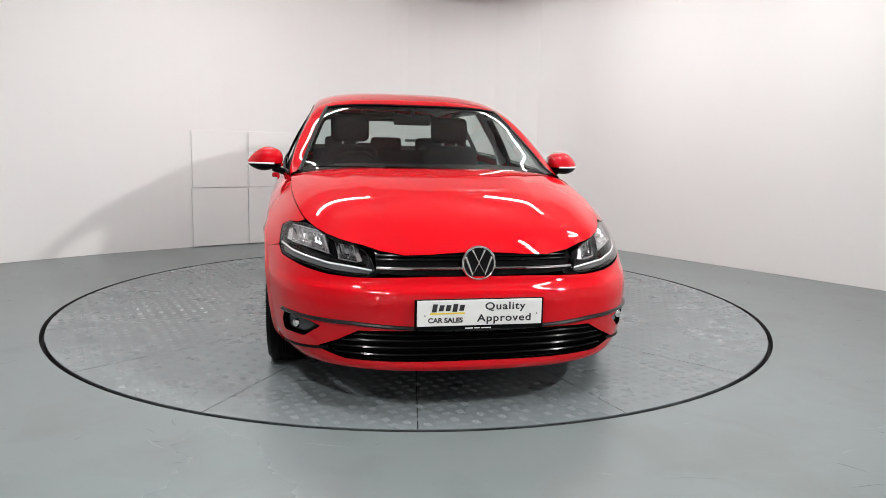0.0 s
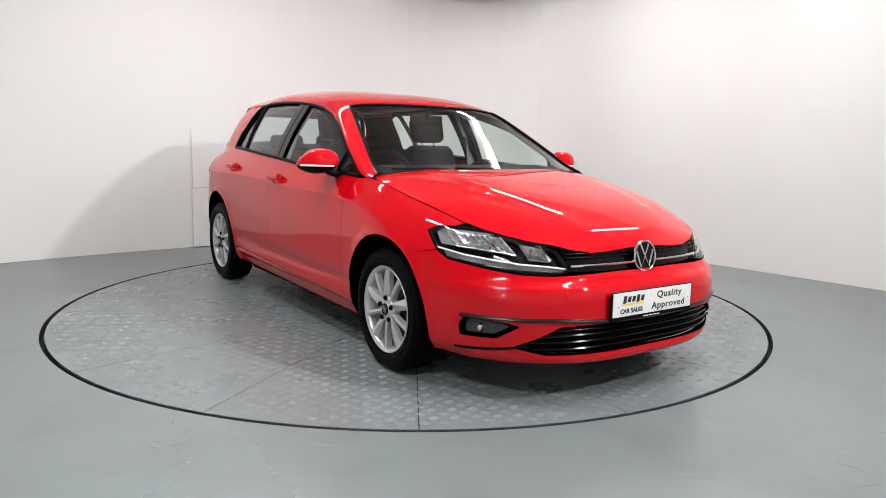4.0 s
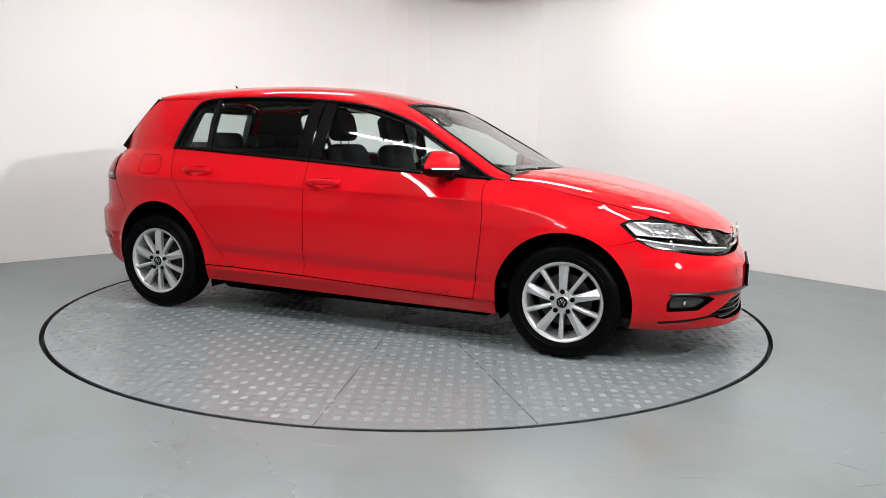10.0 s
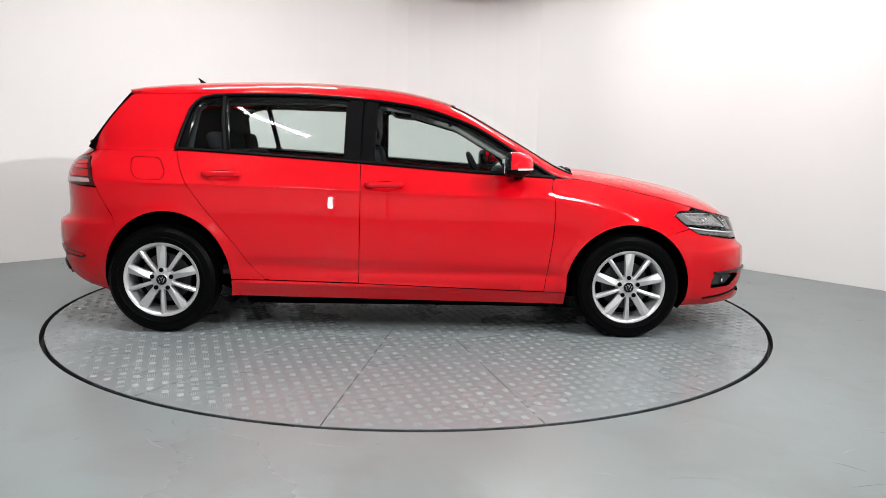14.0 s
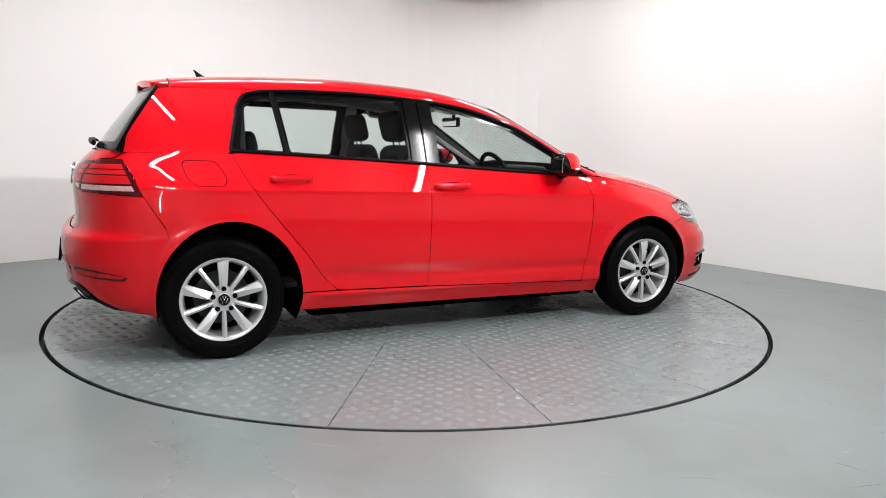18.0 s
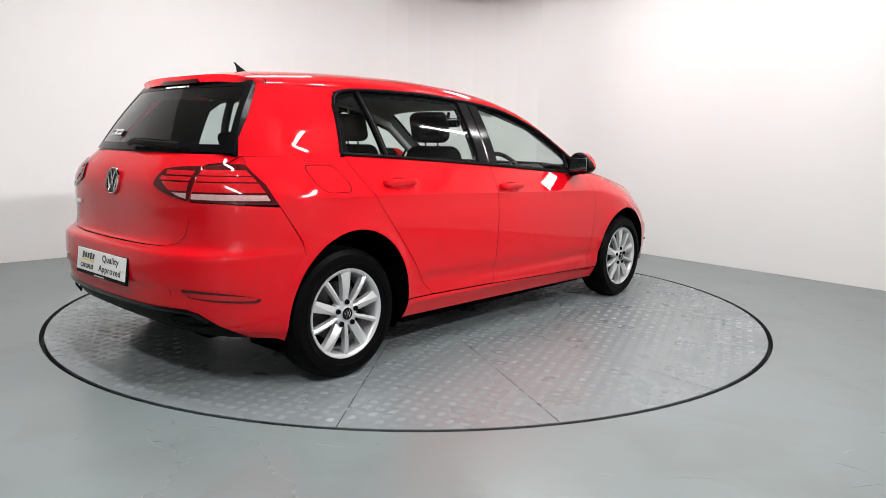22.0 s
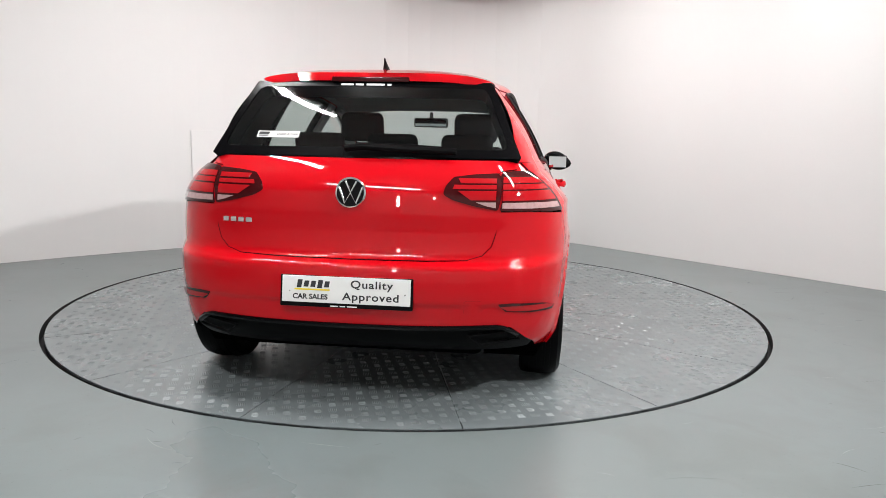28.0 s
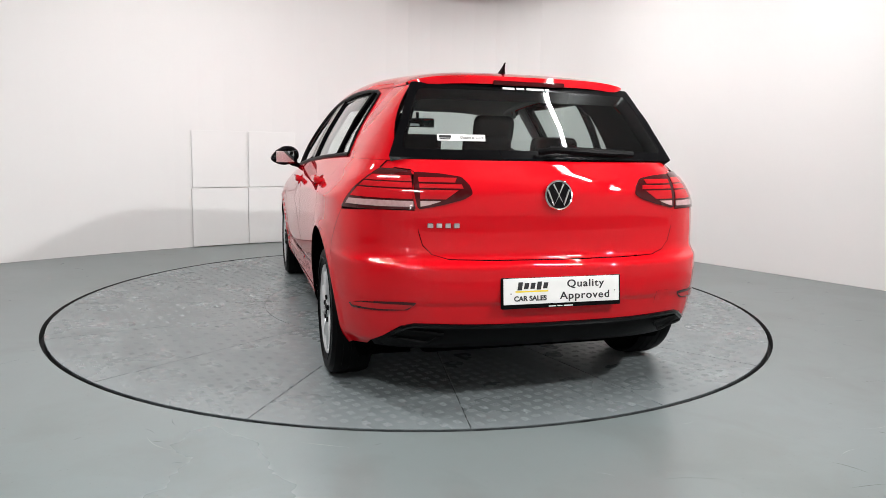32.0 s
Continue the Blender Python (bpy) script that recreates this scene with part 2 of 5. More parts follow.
def patch(name, fn, poly, material, parent, step=0.035, thick=0.012, lift=0.0, holes=(), mirror=False, label="", skirt=True, flip=False, rim=None, rows=()):
    """A panel cut out of the surface fn(u, v) along a closed outline, with its edges folded in."""
    loops = [dense(poly, step)] + [dense(h, step) for h in holes]
    verts, edges = [], []
    for l in loops:
        k = len(verts)
        verts += l
        edges += [(k + i, k + (i + 1) % len(l)) for i in range(len(l))]
    b = np.array(loops[0])
    gu, gv = np.meshgrid(np.arange(b[:, 0].min(), b[:, 0].max(), step), np.arange(b[:, 1].min(), b[:, 1].max(), step))
    g = np.stack([gu.ravel(), gv.ravel()], 1) + step * 0.37
    allb = np.array(verts)
    # closer points along creases, given as heights or as functions of the length
    if len(rows):
        ru = np.arange(b[:, 0].min(), b[:, 0].max(), .016)
        lines = [np.stack([ru, r(ru) if callable(r) else np.full(len(ru), r)], 1) for r in rows]
        near_row = np.min([np.abs(g[:, 1] - (r(g[:, 0]) if callable(r) else r)) for r in rows], 0)
        g = np.concatenate([g[near_row > .008]] + lines)
    if len(g):
        g = g[inside(g, loops[0])]
        for h in loops[1:]:
            g = g[~inside(g, h)]
        if len(g):
            near = np.min(((g[:, None, :] - allb[None])**2).sum(2), 1)
            g = g[near > (0.0045 if len(rows) else 0.45 * step)**2]
    pts = [Vector((float(p[0]), float(p[1]))) for p in verts] + [Vector((float(p[0]), float(p[1]))) for p in g]
    v2, e2, f2, _, _, _ = delaunay_2d_cdt(pts, edges, [], 0, 1e-6)
    uv = np.array([(v[0], v[1]) for v in v2])
    cen = np.array([uv[list(f)].mean(0) for f in f2])
    keep = inside(cen, loops[0])
    for h in loops[1:]:
        keep &= ~inside(cen, h)
    faces = [tuple(f) for f, k in zip(f2, keep) if k]
    e = 3e-3
    P = fn(uv[:, 0], uv[:, 1])
    A = fn(uv[:, 0] + e, uv[:, 1]) - fn(uv[:, 0] - e, uv[:, 1])
    B = fn(uv[:, 0], uv[:, 1] + e) - fn(uv[:, 0], uv[:, 1] - e)
    N = np.cross(A, B)
    N /= np.maximum(np.linalg.norm(N, axis=1, keepdims=True), 1e-12)
    # outward: away from the car's axis
    c = P - np.array([0, 0, 0.7])
    c[:, 0] = c[:, 0] * 0.3
    if (N * c).sum(1).mean() < 0:
        N = -N
    if flip:
        N = -N
    P = P + N * lift
    sy = np.array([1, -1 if mirror else 1, 1])
    P, N = P * sy, N * sy
    # orient the faces along the normals
    F = []
    for f in faces:
        n = np.cross(P[f[1]] - P[f[0]], P[f[2]] - P[f[0]])
        F.append(f if n @ N[f[0]] > 0 else (f[0], f[2], f[1]))
    V = [tuple(p) for p in P]
    normals = [tuple(n) for n in N]
    if skirt:
        count = {}
        for f in F:
            for i in range(3):
                a, b2 = f[i], f[(i + 1) % 3]
                count[(a, b2)] = count.get((a, b2), 0) + 1
        edge = [k for k in count if (k[1], k[0]) not in count]
        idx = {}

        def dup(i):
            if i not in idx:
                idx[i] = len(V)
                V.append(tuple(P[i])), normals.append(tuple(N[i]))
                V.append(tuple(P[i] - N[i] * thick)), normals.append(tuple(N[i]))
            return idx[i]
        skirts = []
        for a, b2 in edge:
            i, j = dup(a), dup(b2)
            skirts.append((i, i + 1, j + 1, j))
    else:
        skirts = []
    me = bpy.data.meshes.new(name)
    me.from_pydata(V, [], F + skirts)
    me.materials.append(material)
    # red panels get near-black folded edges, painting shade into the shut lines
    rim = rim or (LINER_GAP_SHADE if material is RED else material)
    if rim is not material:
        me.materials.append(rim)
    me.polygons.foreach_set("use_smooth", [True] * len(F) + [False] * len(skirts))
    if rim is not material:
        me.polygons.foreach_set("material_index", [0] * len(F) + [1] * len(skirts))
    me.normals_split_custom_set_from_vertices(normals)
    me.update()
    ob = new(name, me)
    ob.parent = parent
    if label:
        ob["label"] = label
    return ob


# ---------- room ----------
def wall_from(name, line, top, material=WALL, thick=0.12, base=0.0):
    """A wall with thickness along a plan line; its room side is on the line's right hand."""
    n = len(line)
    verts, faces = [], []
    pts = [Vector((*p, 0)) for p in line]
    for i, p in enumerate(pts):
        d = (pts[min(i + 1, n - 1)] - pts[max(i - 1, 0)]).normalized()
        o = Vector((-d.y, d.x, 0)) * thick
        for q in (p, p + o):
            verts += [(q.x, q.y, base), (q.x, q.y, top)]
    for i in range(n - 1):
        a, b = 4 * i, 4 * i + 4
        faces += [(a, b, b + 1, a + 1), (a + 2, a + 3, b + 3, b + 2), (a + 1, b + 1, b + 3, a + 3), (a, a + 2, b + 2, b)]
    faces += [(0, 1, 3, 2), (4 * n - 4, 4 * n - 2, 4 * n - 1, 4 * n - 3)]
    ob = obj(name, verts, faces, material, smooth=False)
    return tagged(ob, "", "wall", "", "structure")


LEFT_LINE = path([(-7.4, -4.2), (-5.6, -1.5), (-3.59, 1.08), (-2.49, 2.12), (-1.87, 2.56), (-1.0, 3.02), (0.0, 3.34), (0.8, 3.43), (1.25, 3.37)], 6)
CORNER = path([(1.25, 3.37), (1.50, 3.26), (1.70, 3.11), (1.87, 2.91)], 6)
RIGHT_LINE = [(1.87, 2.91), (2.16, 2.56), (2.69, 1.92), (3.07, 1.47), (3.73, 0.68), (6.2, -2.3)]
tagged(wall_from("wall_left", LEFT_LINE + CORNER[1:], CEIL), "curved white painted wall with a dark strip at its foot")
tagged(wall_from("wall_right", RIGHT_LINE, CEIL), "straight white painted wall meeting the grey floor")
tagged(wall_from("wall_back_side", [(6.2, -2.3), (2.4, -6.9)], CEIL), "plain white painted wall behind the viewpoint")
tagged(wall_from("wall_back", [(2.4, -6.9), (-7.4, -6.9), (-7.4, -4.2)], CEIL), "plain white painted wall behind the viewpoint")
ceil = obj("ceiling", [(-8, -7.2, CEIL), (6.6, -7.2, CEIL), (6.6, 4, CEIL), (-8, 4, CEIL), (-8, -7.2, CEIL + .1), (6.6, -7.2, CEIL + .1), (6.6, 4, CEIL + .1), (-8, 4, CEIL + .1)],
           [(0, 3, 2, 1), (4, 5, 6, 7), (0, 1, 5, 4), (1, 2, 6, 5), (2, 3, 7, 6), (3, 0, 4, 7)], CEILING, smooth=False)
tagged(ceil, "plain grey painted ceiling above the turntable", "ceiling", "", "structure")

R_TABLE = 2.264


def floor_mat(name, first, second, stain, rough):
    """Worn satin floor paint: broad drifts of tone, cloudy stains, fine grit and an uneven sheen."""
    m = mat(name, first, rough, vary=0.2, scale=0.45, bump=0.10, bump_scale=13, rvary=0.03, second=second)
    nt = m.node_tree
    p = nt.nodes["Principled BSDF"]
    base = p.inputs["Base Color"].links[0].from_socket
    tc = nt.nodes.new("ShaderNodeTexCoord")
    cloud = nt.nodes.new("ShaderNodeTexNoise")
    cloud.inputs["Scale"].default_value, cloud.inputs["Detail"].default_value, cloud.inputs["Distortion"].default_value = 2.6, 9, .6
    nt.links.new(tc.outputs["Object"], cloud.inputs["Vector"])
    amount = nt.nodes.new("ShaderNodeMapRange")
    amount.inputs[1].default_value, amount.inputs[2].default_value = .50, .74
    amount.inputs[3].default_value, amount.inputs[4].default_value = 0.0, .65
    nt.links.new(cloud.outputs["Fac"], amount.inputs[0])
    mix = nt.nodes.new("ShaderNodeMix")
    mix.data_type = "RGBA"
    mix.inputs[7].default_value = (*stain, 1)
    nt.links.new(amount.outputs[0], mix.inputs[0])
    nt.links.new(base, mix.inputs[6])
    grit = nt.nodes.new("ShaderNodeTexNoise")
    grit.inputs["Scale"].default_value, grit.inputs["Detail"].default_value = 95, 3
    nt.links.new(tc.outputs["Object"], grit.inputs["Vector"])
    speck = nt.nodes.new("ShaderNodeMapRange")
    speck.inputs[1].default_value, speck.inputs[2].default_value = .66, .74
    speck.inputs[3].default_value, speck.inputs[4].default_value = 0.0, .35
    nt.links.new(grit.outputs["Fac"], speck.inputs[0])
    mix2 = nt.nodes.new("ShaderNodeMix")
    mix2.data_type = "RGBA"
    mix2.inputs[7].default_value = (.07, .08, .08, 1)
    nt.links.new(speck.outputs[0], mix2.inputs[0])
    nt.links.new(mix.outputs[2], mix2.inputs[6])
    nt.links.new(mix2.outputs[2], p.inputs["Base Color"])
    return m


FLOOR = floor_mat("grey_floor_paint", (0.180, 0.220, 0.225), (0.168, 0.190, 0.183), (0.140, 0.158, 0.152), 0.30)
PLATE = mat("grey_tread_plate", (0.200, 0.229, 0.234), 0.30, spec=0.5, vary=0.2, scale=2.2, bump=0.06, bump_scale=40, rvary=0.08, second=(0.15, 0.172, 0.178))

TREAD = mat("worn_tread", (0.217, 0.247, 0.252), 0.33, vary=0.3, scale=1.6, second=(0.205, 0.230, 0.236), rvary=0.02)


def ground():
    """Floor sheet with a round hole for the turntable, and the pit wall below its rim."""
    n = 128
    r = R_TABLE + 0.026
    verts, faces = [], []
    for i in range(n):
        t = 2 * math.pi * i / n
        c, s = math.cos(t), math.sin(t)
        k = 9.5 / max(abs(c), abs(s))
        verts += [(r * c, r * s, 0), (k * c, k * s, 0), (r * c, r * s, -0.06)]
    for i in range(n):
        a, b = 3 * i, 3 * ((i + 1) % n)
        faces += [(a, a + 1, b + 1, b), (a, b, b + 2, a + 2)]
    verts.append((0, 0, -0.06))
    faces += [(3 * i + 2, 3 * ((i + 1) % n) + 2, 3 * n) for i in range(n)]
    ob = obj("floor", verts, faces, FLOOR, smooth=False)
    ob.data.materials.append(SEAL)
    for f in ob.data.polygons:
        if f.center.z < -0.01:
            f.material_index = 1
    return tagged(ob, "glossy blue-grey painted concrete floor with scuffs", "floor", "", "structure")


ground()


def turntable():
    table = new("turntable")
    tagged(table, "round steel tread-plate turntable painted grey, turning slowly", "turntable")
    bm = lathe([(0.001, -0.004), (R_TABLE, -0.004), (R_TABLE, -0.05)], 128, "Z")
    part("base_disc", bm, SEAL, table)
    part("edge_band", lathe([(R_TABLE - .004, -.001), (R_TABLE, -.001), (R_TABLE, -.012), (R_TABLE - .004, -.012)], 128, "Z"), PLATE, table, "painted steel edge")
    # sixteen outer plates round a ring of inner plates
    off = -8.6
    for ring, (r0, r1, step) in enumerate(((1.02, R_TABLE - 0.002, 22.5), (0.003, 1.016, 90.0))):
        k = int(360 / step)
        gap = 0.0026
        verts, faces = [], []
        m = 10 if ring == 0 else 24
        for i in range(m + 1):
            t = radians(step) * i / m
            for r in (r0, r1):
                g = gap / max(r, 0.05)
                tt = min(max(t, g), radians(step) - g)
                verts += [(r * math.cos(tt), r * math.sin(tt), 0.0), (r * math.cos(tt), r * math.sin(tt), -0.004)]
        for i in range(m):
            a, b = 4 * i, 4 * i + 4
            faces += [(a, a + 2, b + 2, b), (a, b, b + 1, a + 1), (a + 2, a + 3, b + 3, b + 2)]
        faces += [(0, 1, 3, 2), (4 * m, 4 * m + 2, 4 * m + 3, 4 * m + 1)]
        first = None
        for j in range(k):
            if first is None:
                first = obj("plate", verts, faces, PLATE, table, smooth=False)
                ob = first
            else:
                ob = new("plate", first.data)
                ob.parent = table
            ob.rotation_euler[2] = radians(off + step * j)
    # five-bar tread: small groups of raised bars, turned in turn
    pitch = 0.062
    n = int(R_TABLE / pitch) + 1
    gi, gj = np.meshgrid(np.arange(-n, n + 1), np.arange(-n, n + 1))
    gi, gj = gi.ravel(), gj.ravel()
    gx, gy = gi * pitch, gj * pitch
    ok = np.hypot(gx, gy) < R_TABLE - 0.04
    gi, gj, gx, gy = gi[ok], gj[ok], gx[ok], gy[ok]
    flip = ((gi + gj) % 2).astype(bool)
    L, W, H = 0.0165, 0.0026, 0.0009
    one = []
    for k in range(5):
        v0 = (k - 2) * 0.0078
        l = L * (1 - 0.08 * abs(k - 2))
        one += [(-l, v0 - W, 0), (l, v0 - W, 0), (l, v0 + W, 0), (-l, v0 + W, 0), (-l * .8, v0 - W * .4, H), (l * .8, v0 - W * .4, H), (l * .8, v0 + W * .4, H), (-l * .8, v0 + W * .4, H)]
    one = np.array(one)
    u = np.where(flip[:, None], one[None, :, 0], one[None, :, 1])
    v = np.where(flip[:, None], one[None, :, 1], one[None, :, 0])
    c, s = math.cos(radians(19)), math.sin(radians(19))
    px, py = gx[:, None] + u, gy[:, None] + v
    V = np.stack([c * px - s * py, s * px + c * py, np.broadcast_to(one[None, :, 2] + .0001, px.shape)], -1).reshape(-1, 3)
    quad = np.array([(0, 1, 5, 4), (1, 2, 6, 5), (2, 3, 7, 6), (3, 0, 4, 7), (4, 5, 6, 7)])
    Q = (np.arange(len(V) // 8)[:, None, None] * 8 + quad[None]).reshape(-1, 4)
    verts, faces = V.tolist(), Q.tolist()
    tread = obj("tread", verts, faces, TREAD, table, "raised five-bar tread pattern, paint worn pale", smooth=False)
    tread["kind"] = "stuff"
    return table


TABLE = turntable()


# ---------- white boards on the left wall ----------
def wall_at(x):
    xs = [p[0] for p in LEFT_LINE]
    ys = [p[1] for p in LEFT_LINE]
    return float(np.interp(x, xs, ys))


def wall_boards():
    cols = [(-2.345, -1.872), (-1.868, -1.42)]
    rows = [(0.006, 0.598), (0.602, 1.178)]
    for ci, (xa, xb) in enumerate(cols):
        for ri, (za, zb) in enumerate(rows):
            if ri == 1:
                a, b = xa + 0.008, xb - 0.006
            else:
                a, b = xa, xb
            p, q = Vector((a, wall_at(a), 0)), Vector((b, wall_at(b), 0))
            d = (q - p)
            length = d.length
            d.normalize()
            o = Vector((d.y, -d.x, 0))
            mid = (p + q) / 2 + o * 0.012
            m = Matrix.Translation((mid.x, mid.y, (za + zb) / 2)) @ Matrix.Rotation(math.atan2(d.y, d.x), 4, "Z")
            bm = box_bm((length - 0.003, 0.014, zb - za - 0.003), bevel=0.002, segments=1)
            ob = part("wall_board", bm, PANEL)
            ob.matrix_basis = m
            tagged(ob, "flat white square board fixed to the wall", "board", "boards on the wall", "structure")


wall_boards()


# ---------- tube lamps on the ceiling ----------
def tube_lamps():
    for (x, y, z), turn, length, share, aim in TUBES:
        lamp = new("ceiling_lamp")
        lamp.matrix_basis = pose(x, y, z, 0, 0, turn)
        tagged(lamp, "long white tube lamp on the ceiling", "ceiling lamp", "ceiling tube lamps")
        part("housing", box_bm((length + 0.04, 0.07, 0.06), (0, 0, 0.07), 0.008), FIXTURE, lamp)
        for e in (-1, 1):
            part("drop_rod", tube_bm([(e * length * 0.35, 0, 0.09), (e * length * 0.35, 0, CEIL - z)], 0.006, 8), FIXTURE, lamp)
        bm = lathe([(0.001, -length / 2), (0.02, -length / 2), (0.02, length / 2), (0.001, length / 2)], 12, "X")
        part("tube", bm, TUBE_GLOW, lamp, "glowing white tube", smooth=True)
        for e in (-1, 1):
            part("end_cap", box_bm((0.03, 0.05, 0.06), (e * (length / 2 + 0.012), 0, 0.01), 0.006), FIXTURE, lamp)
        light = bpy.data.lights.new("tube_light", "AREA")
        light.shape, light.size, light.size_y = "RECTANGLE", 0.22 if aim else length, 0.12 if aim else 0.045
        light.energy = TUBE_WATT * share
        light.color = (1.0, 0.985, 0.985)
        if aim:
            light.spread = radians(100)
        lo = new("tube_light", light)
        lo.matrix_basis = look((x, y, z - 0.05), aim) if aim else pose(x, y, z - 0.03, 0, 0, turn)


tube_lamps()


def ceiling_drum():
    """The shallow round drum whose lower edge just shows."""
    d = part("ceiling_drum", lathe([(0.001, 0.0), (0.48, 0.0), (0.50, 0.02), (0.50, 0.08), (0.06, 0.10), (0.06, CEIL - 2.71), (0.001, CEIL - 2.71)], 48, "Z"), FIXTURE, smooth=True)
    d.location = (0.60, 2.88, 2.71)
    tagged(d, "shallow round pale grey drum hanging under the ceiling", "duct")


ceiling_drum()


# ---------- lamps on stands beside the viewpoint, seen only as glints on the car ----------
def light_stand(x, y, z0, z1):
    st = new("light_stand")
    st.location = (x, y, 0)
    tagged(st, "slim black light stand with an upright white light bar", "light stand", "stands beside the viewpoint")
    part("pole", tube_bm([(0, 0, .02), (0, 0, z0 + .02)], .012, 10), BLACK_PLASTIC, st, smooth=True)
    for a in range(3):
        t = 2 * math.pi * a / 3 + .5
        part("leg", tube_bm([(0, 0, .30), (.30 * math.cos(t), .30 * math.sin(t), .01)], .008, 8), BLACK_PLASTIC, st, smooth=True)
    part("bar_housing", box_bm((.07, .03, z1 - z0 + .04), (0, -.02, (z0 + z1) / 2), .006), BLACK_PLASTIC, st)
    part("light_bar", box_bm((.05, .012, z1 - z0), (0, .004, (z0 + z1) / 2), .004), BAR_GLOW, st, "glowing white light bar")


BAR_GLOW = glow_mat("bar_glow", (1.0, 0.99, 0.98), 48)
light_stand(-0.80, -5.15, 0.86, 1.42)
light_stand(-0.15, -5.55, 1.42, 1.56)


# ---------- chips and scuffs on the floor ----------
def floor_marks():
    rnd = random.Random(11)
    V, Fc = [], []
    spots = [(-2.66, -1.55), (-0.55, -2.52), (0.03, -2.47), (0.5, -2.9), (2.3, -1.9), (3.0, 0.7), (2.75, 1.0), (-1.6, -2.4)]
    spots += [(rnd.uniform(-3.2, 3.4), rnd.uniform(-3.6, 1.6)) for _ in range(120)]
    for x, y in spots:
        if math.hypot(x, y) < R_TABLE + .05:
            continue
        r = rnd.choice((.003, .004, .006, .008, .011))
        st = rnd.uniform(1, 3.5)
        a0 = rnd.uniform(0, 3.14)
        k = len(V)
        n = 6
        for i in range(n):
            a = 2 * math.pi * i / n
            q = r * rnd.uniform(.5, 1.1)
            u, v = q * st * math.cos(a), q * math.sin(a) * .7
            V.append((x + u * math.cos(a0) - v * math.sin(a0), y + u * math.sin(a0) + v * math.cos(a0), .0006))
        V.append((x, y, .0014))
        Fc += [(k + i, k + (i + 1) % n, k + n) for i in range(n)]
    ob = obj("floor_marks", V, Fc, mat("floor_chips", (.06, .07, .075), .7, vary=.5, scale=6, second=(.35, .38, .38)), smooth=False)
    tagged(ob, "small dark paint chips and grit on the floor", "debris", "", "stuff")
    # drag marks and scratches, some pale and some dark
    for nm, n, col, lab in (("floor_scratches", 70, (.42, .46, .46), "thin pale scratches in the floor paint"), ("floor_scuffs", 90, (.07, .078, .076), "thin dark rubber scuffs on the floor paint")):
        V, Fc = [], []
        for _ in range(n):
            x, y = rnd.uniform(-3.4, 3.6), rnd.uniform(-3.9, 1.8)
            if math.hypot(x, y) < R_TABLE + .12:
                continue
            a = rnd.choice((.2, .5, -.4, 2.7)) + rnd.uniform(-.5, .5)
            ln, wd, bend = rnd.uniform(.03, .20), rnd.uniform(.0006, .0018), rnd.uniform(-.5, .5)
            k = len(V)
            m = 7
            for i in range(m + 1):
                t = i / m
                a2 = a + bend * t
                w = wd * math.sin(math.pi * min(max(t, .06), .94))
                px, py = x + ln * t * math.cos(a2), y + ln * t * math.sin(a2)
                V += [(px - w * math.sin(a2), py + w * math.cos(a2), .0007), (px + w * math.sin(a2), py - w * math.cos(a2), .0007)]
                if i:
                    Fc.append((k + 2 * i - 2, k + 2 * i - 1, k + 2 * i + 1, k + 2 * i))
        tagged(obj(nm, V, Fc, mat(nm, col, .6, vary=.4, scale=9), smooth=False), lab, "scratches", "", "stuff")
    # a thin dark strip of uneven width where the walls meet the floor
    for nm, line in (("skirting_strip", LEFT_LINE), ("skirting_strip", RIGHT_LINE)):
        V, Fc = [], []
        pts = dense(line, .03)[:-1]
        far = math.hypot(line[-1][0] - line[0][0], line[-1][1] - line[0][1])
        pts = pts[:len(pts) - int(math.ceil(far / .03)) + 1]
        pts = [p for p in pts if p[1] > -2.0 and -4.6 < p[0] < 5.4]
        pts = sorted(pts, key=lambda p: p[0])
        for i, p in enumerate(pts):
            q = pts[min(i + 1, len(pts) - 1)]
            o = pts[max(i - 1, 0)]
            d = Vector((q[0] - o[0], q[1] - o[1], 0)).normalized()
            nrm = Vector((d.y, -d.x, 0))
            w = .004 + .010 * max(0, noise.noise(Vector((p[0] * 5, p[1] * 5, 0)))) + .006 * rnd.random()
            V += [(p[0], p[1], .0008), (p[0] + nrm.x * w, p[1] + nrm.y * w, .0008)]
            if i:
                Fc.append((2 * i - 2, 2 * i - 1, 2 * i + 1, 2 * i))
        tagged(obj(nm, V, Fc, mat("wall_foot_strip", (.05, .052, .05), .8, vary=.6, scale=9, second=(.2, .21, .2)), smooth=False), "dark uneven strip along the foot of the wall", "dirt", "", "stuff")


floor_marks()


# ---------- the car: x to the nose, y to its left, z up ----------
N_FRONT, N_REAR, XC_F, XC_R = 3.2, 3.6, 1.0, -1.4
POLE_F, POLE_R, UNIT = 1.15, -1.3, 0.9
nose_x = curve1([.09, .16, .20, .22, .31, .38, .47, .505, .525, .545, .60, .66, .72, .80, .90], [2.0, 2.07, 2.105, 2.10, 2.105, 2.108, 2.106, 2.098, 2.072, 2.060, 2.045, 2.025, 1.975, 1.86, 1.6], .006)
tail_x = curve1([.20, .24, .29, .36, .44, .455, .468, .52, .60, .617, .634, .655, .69, .74, .82, .89, .94, 1.0, 1.06, 1.2], [-1.95, -2.0, -2.08, -2.116, -2.128, -2.129, -2.138, -2.143, -2.139, -2.131, -2.088, -2.075, -2.071, -2.07, -2.075, -2.07, -2.05, -2.0, -1.94, -1.84], .006)
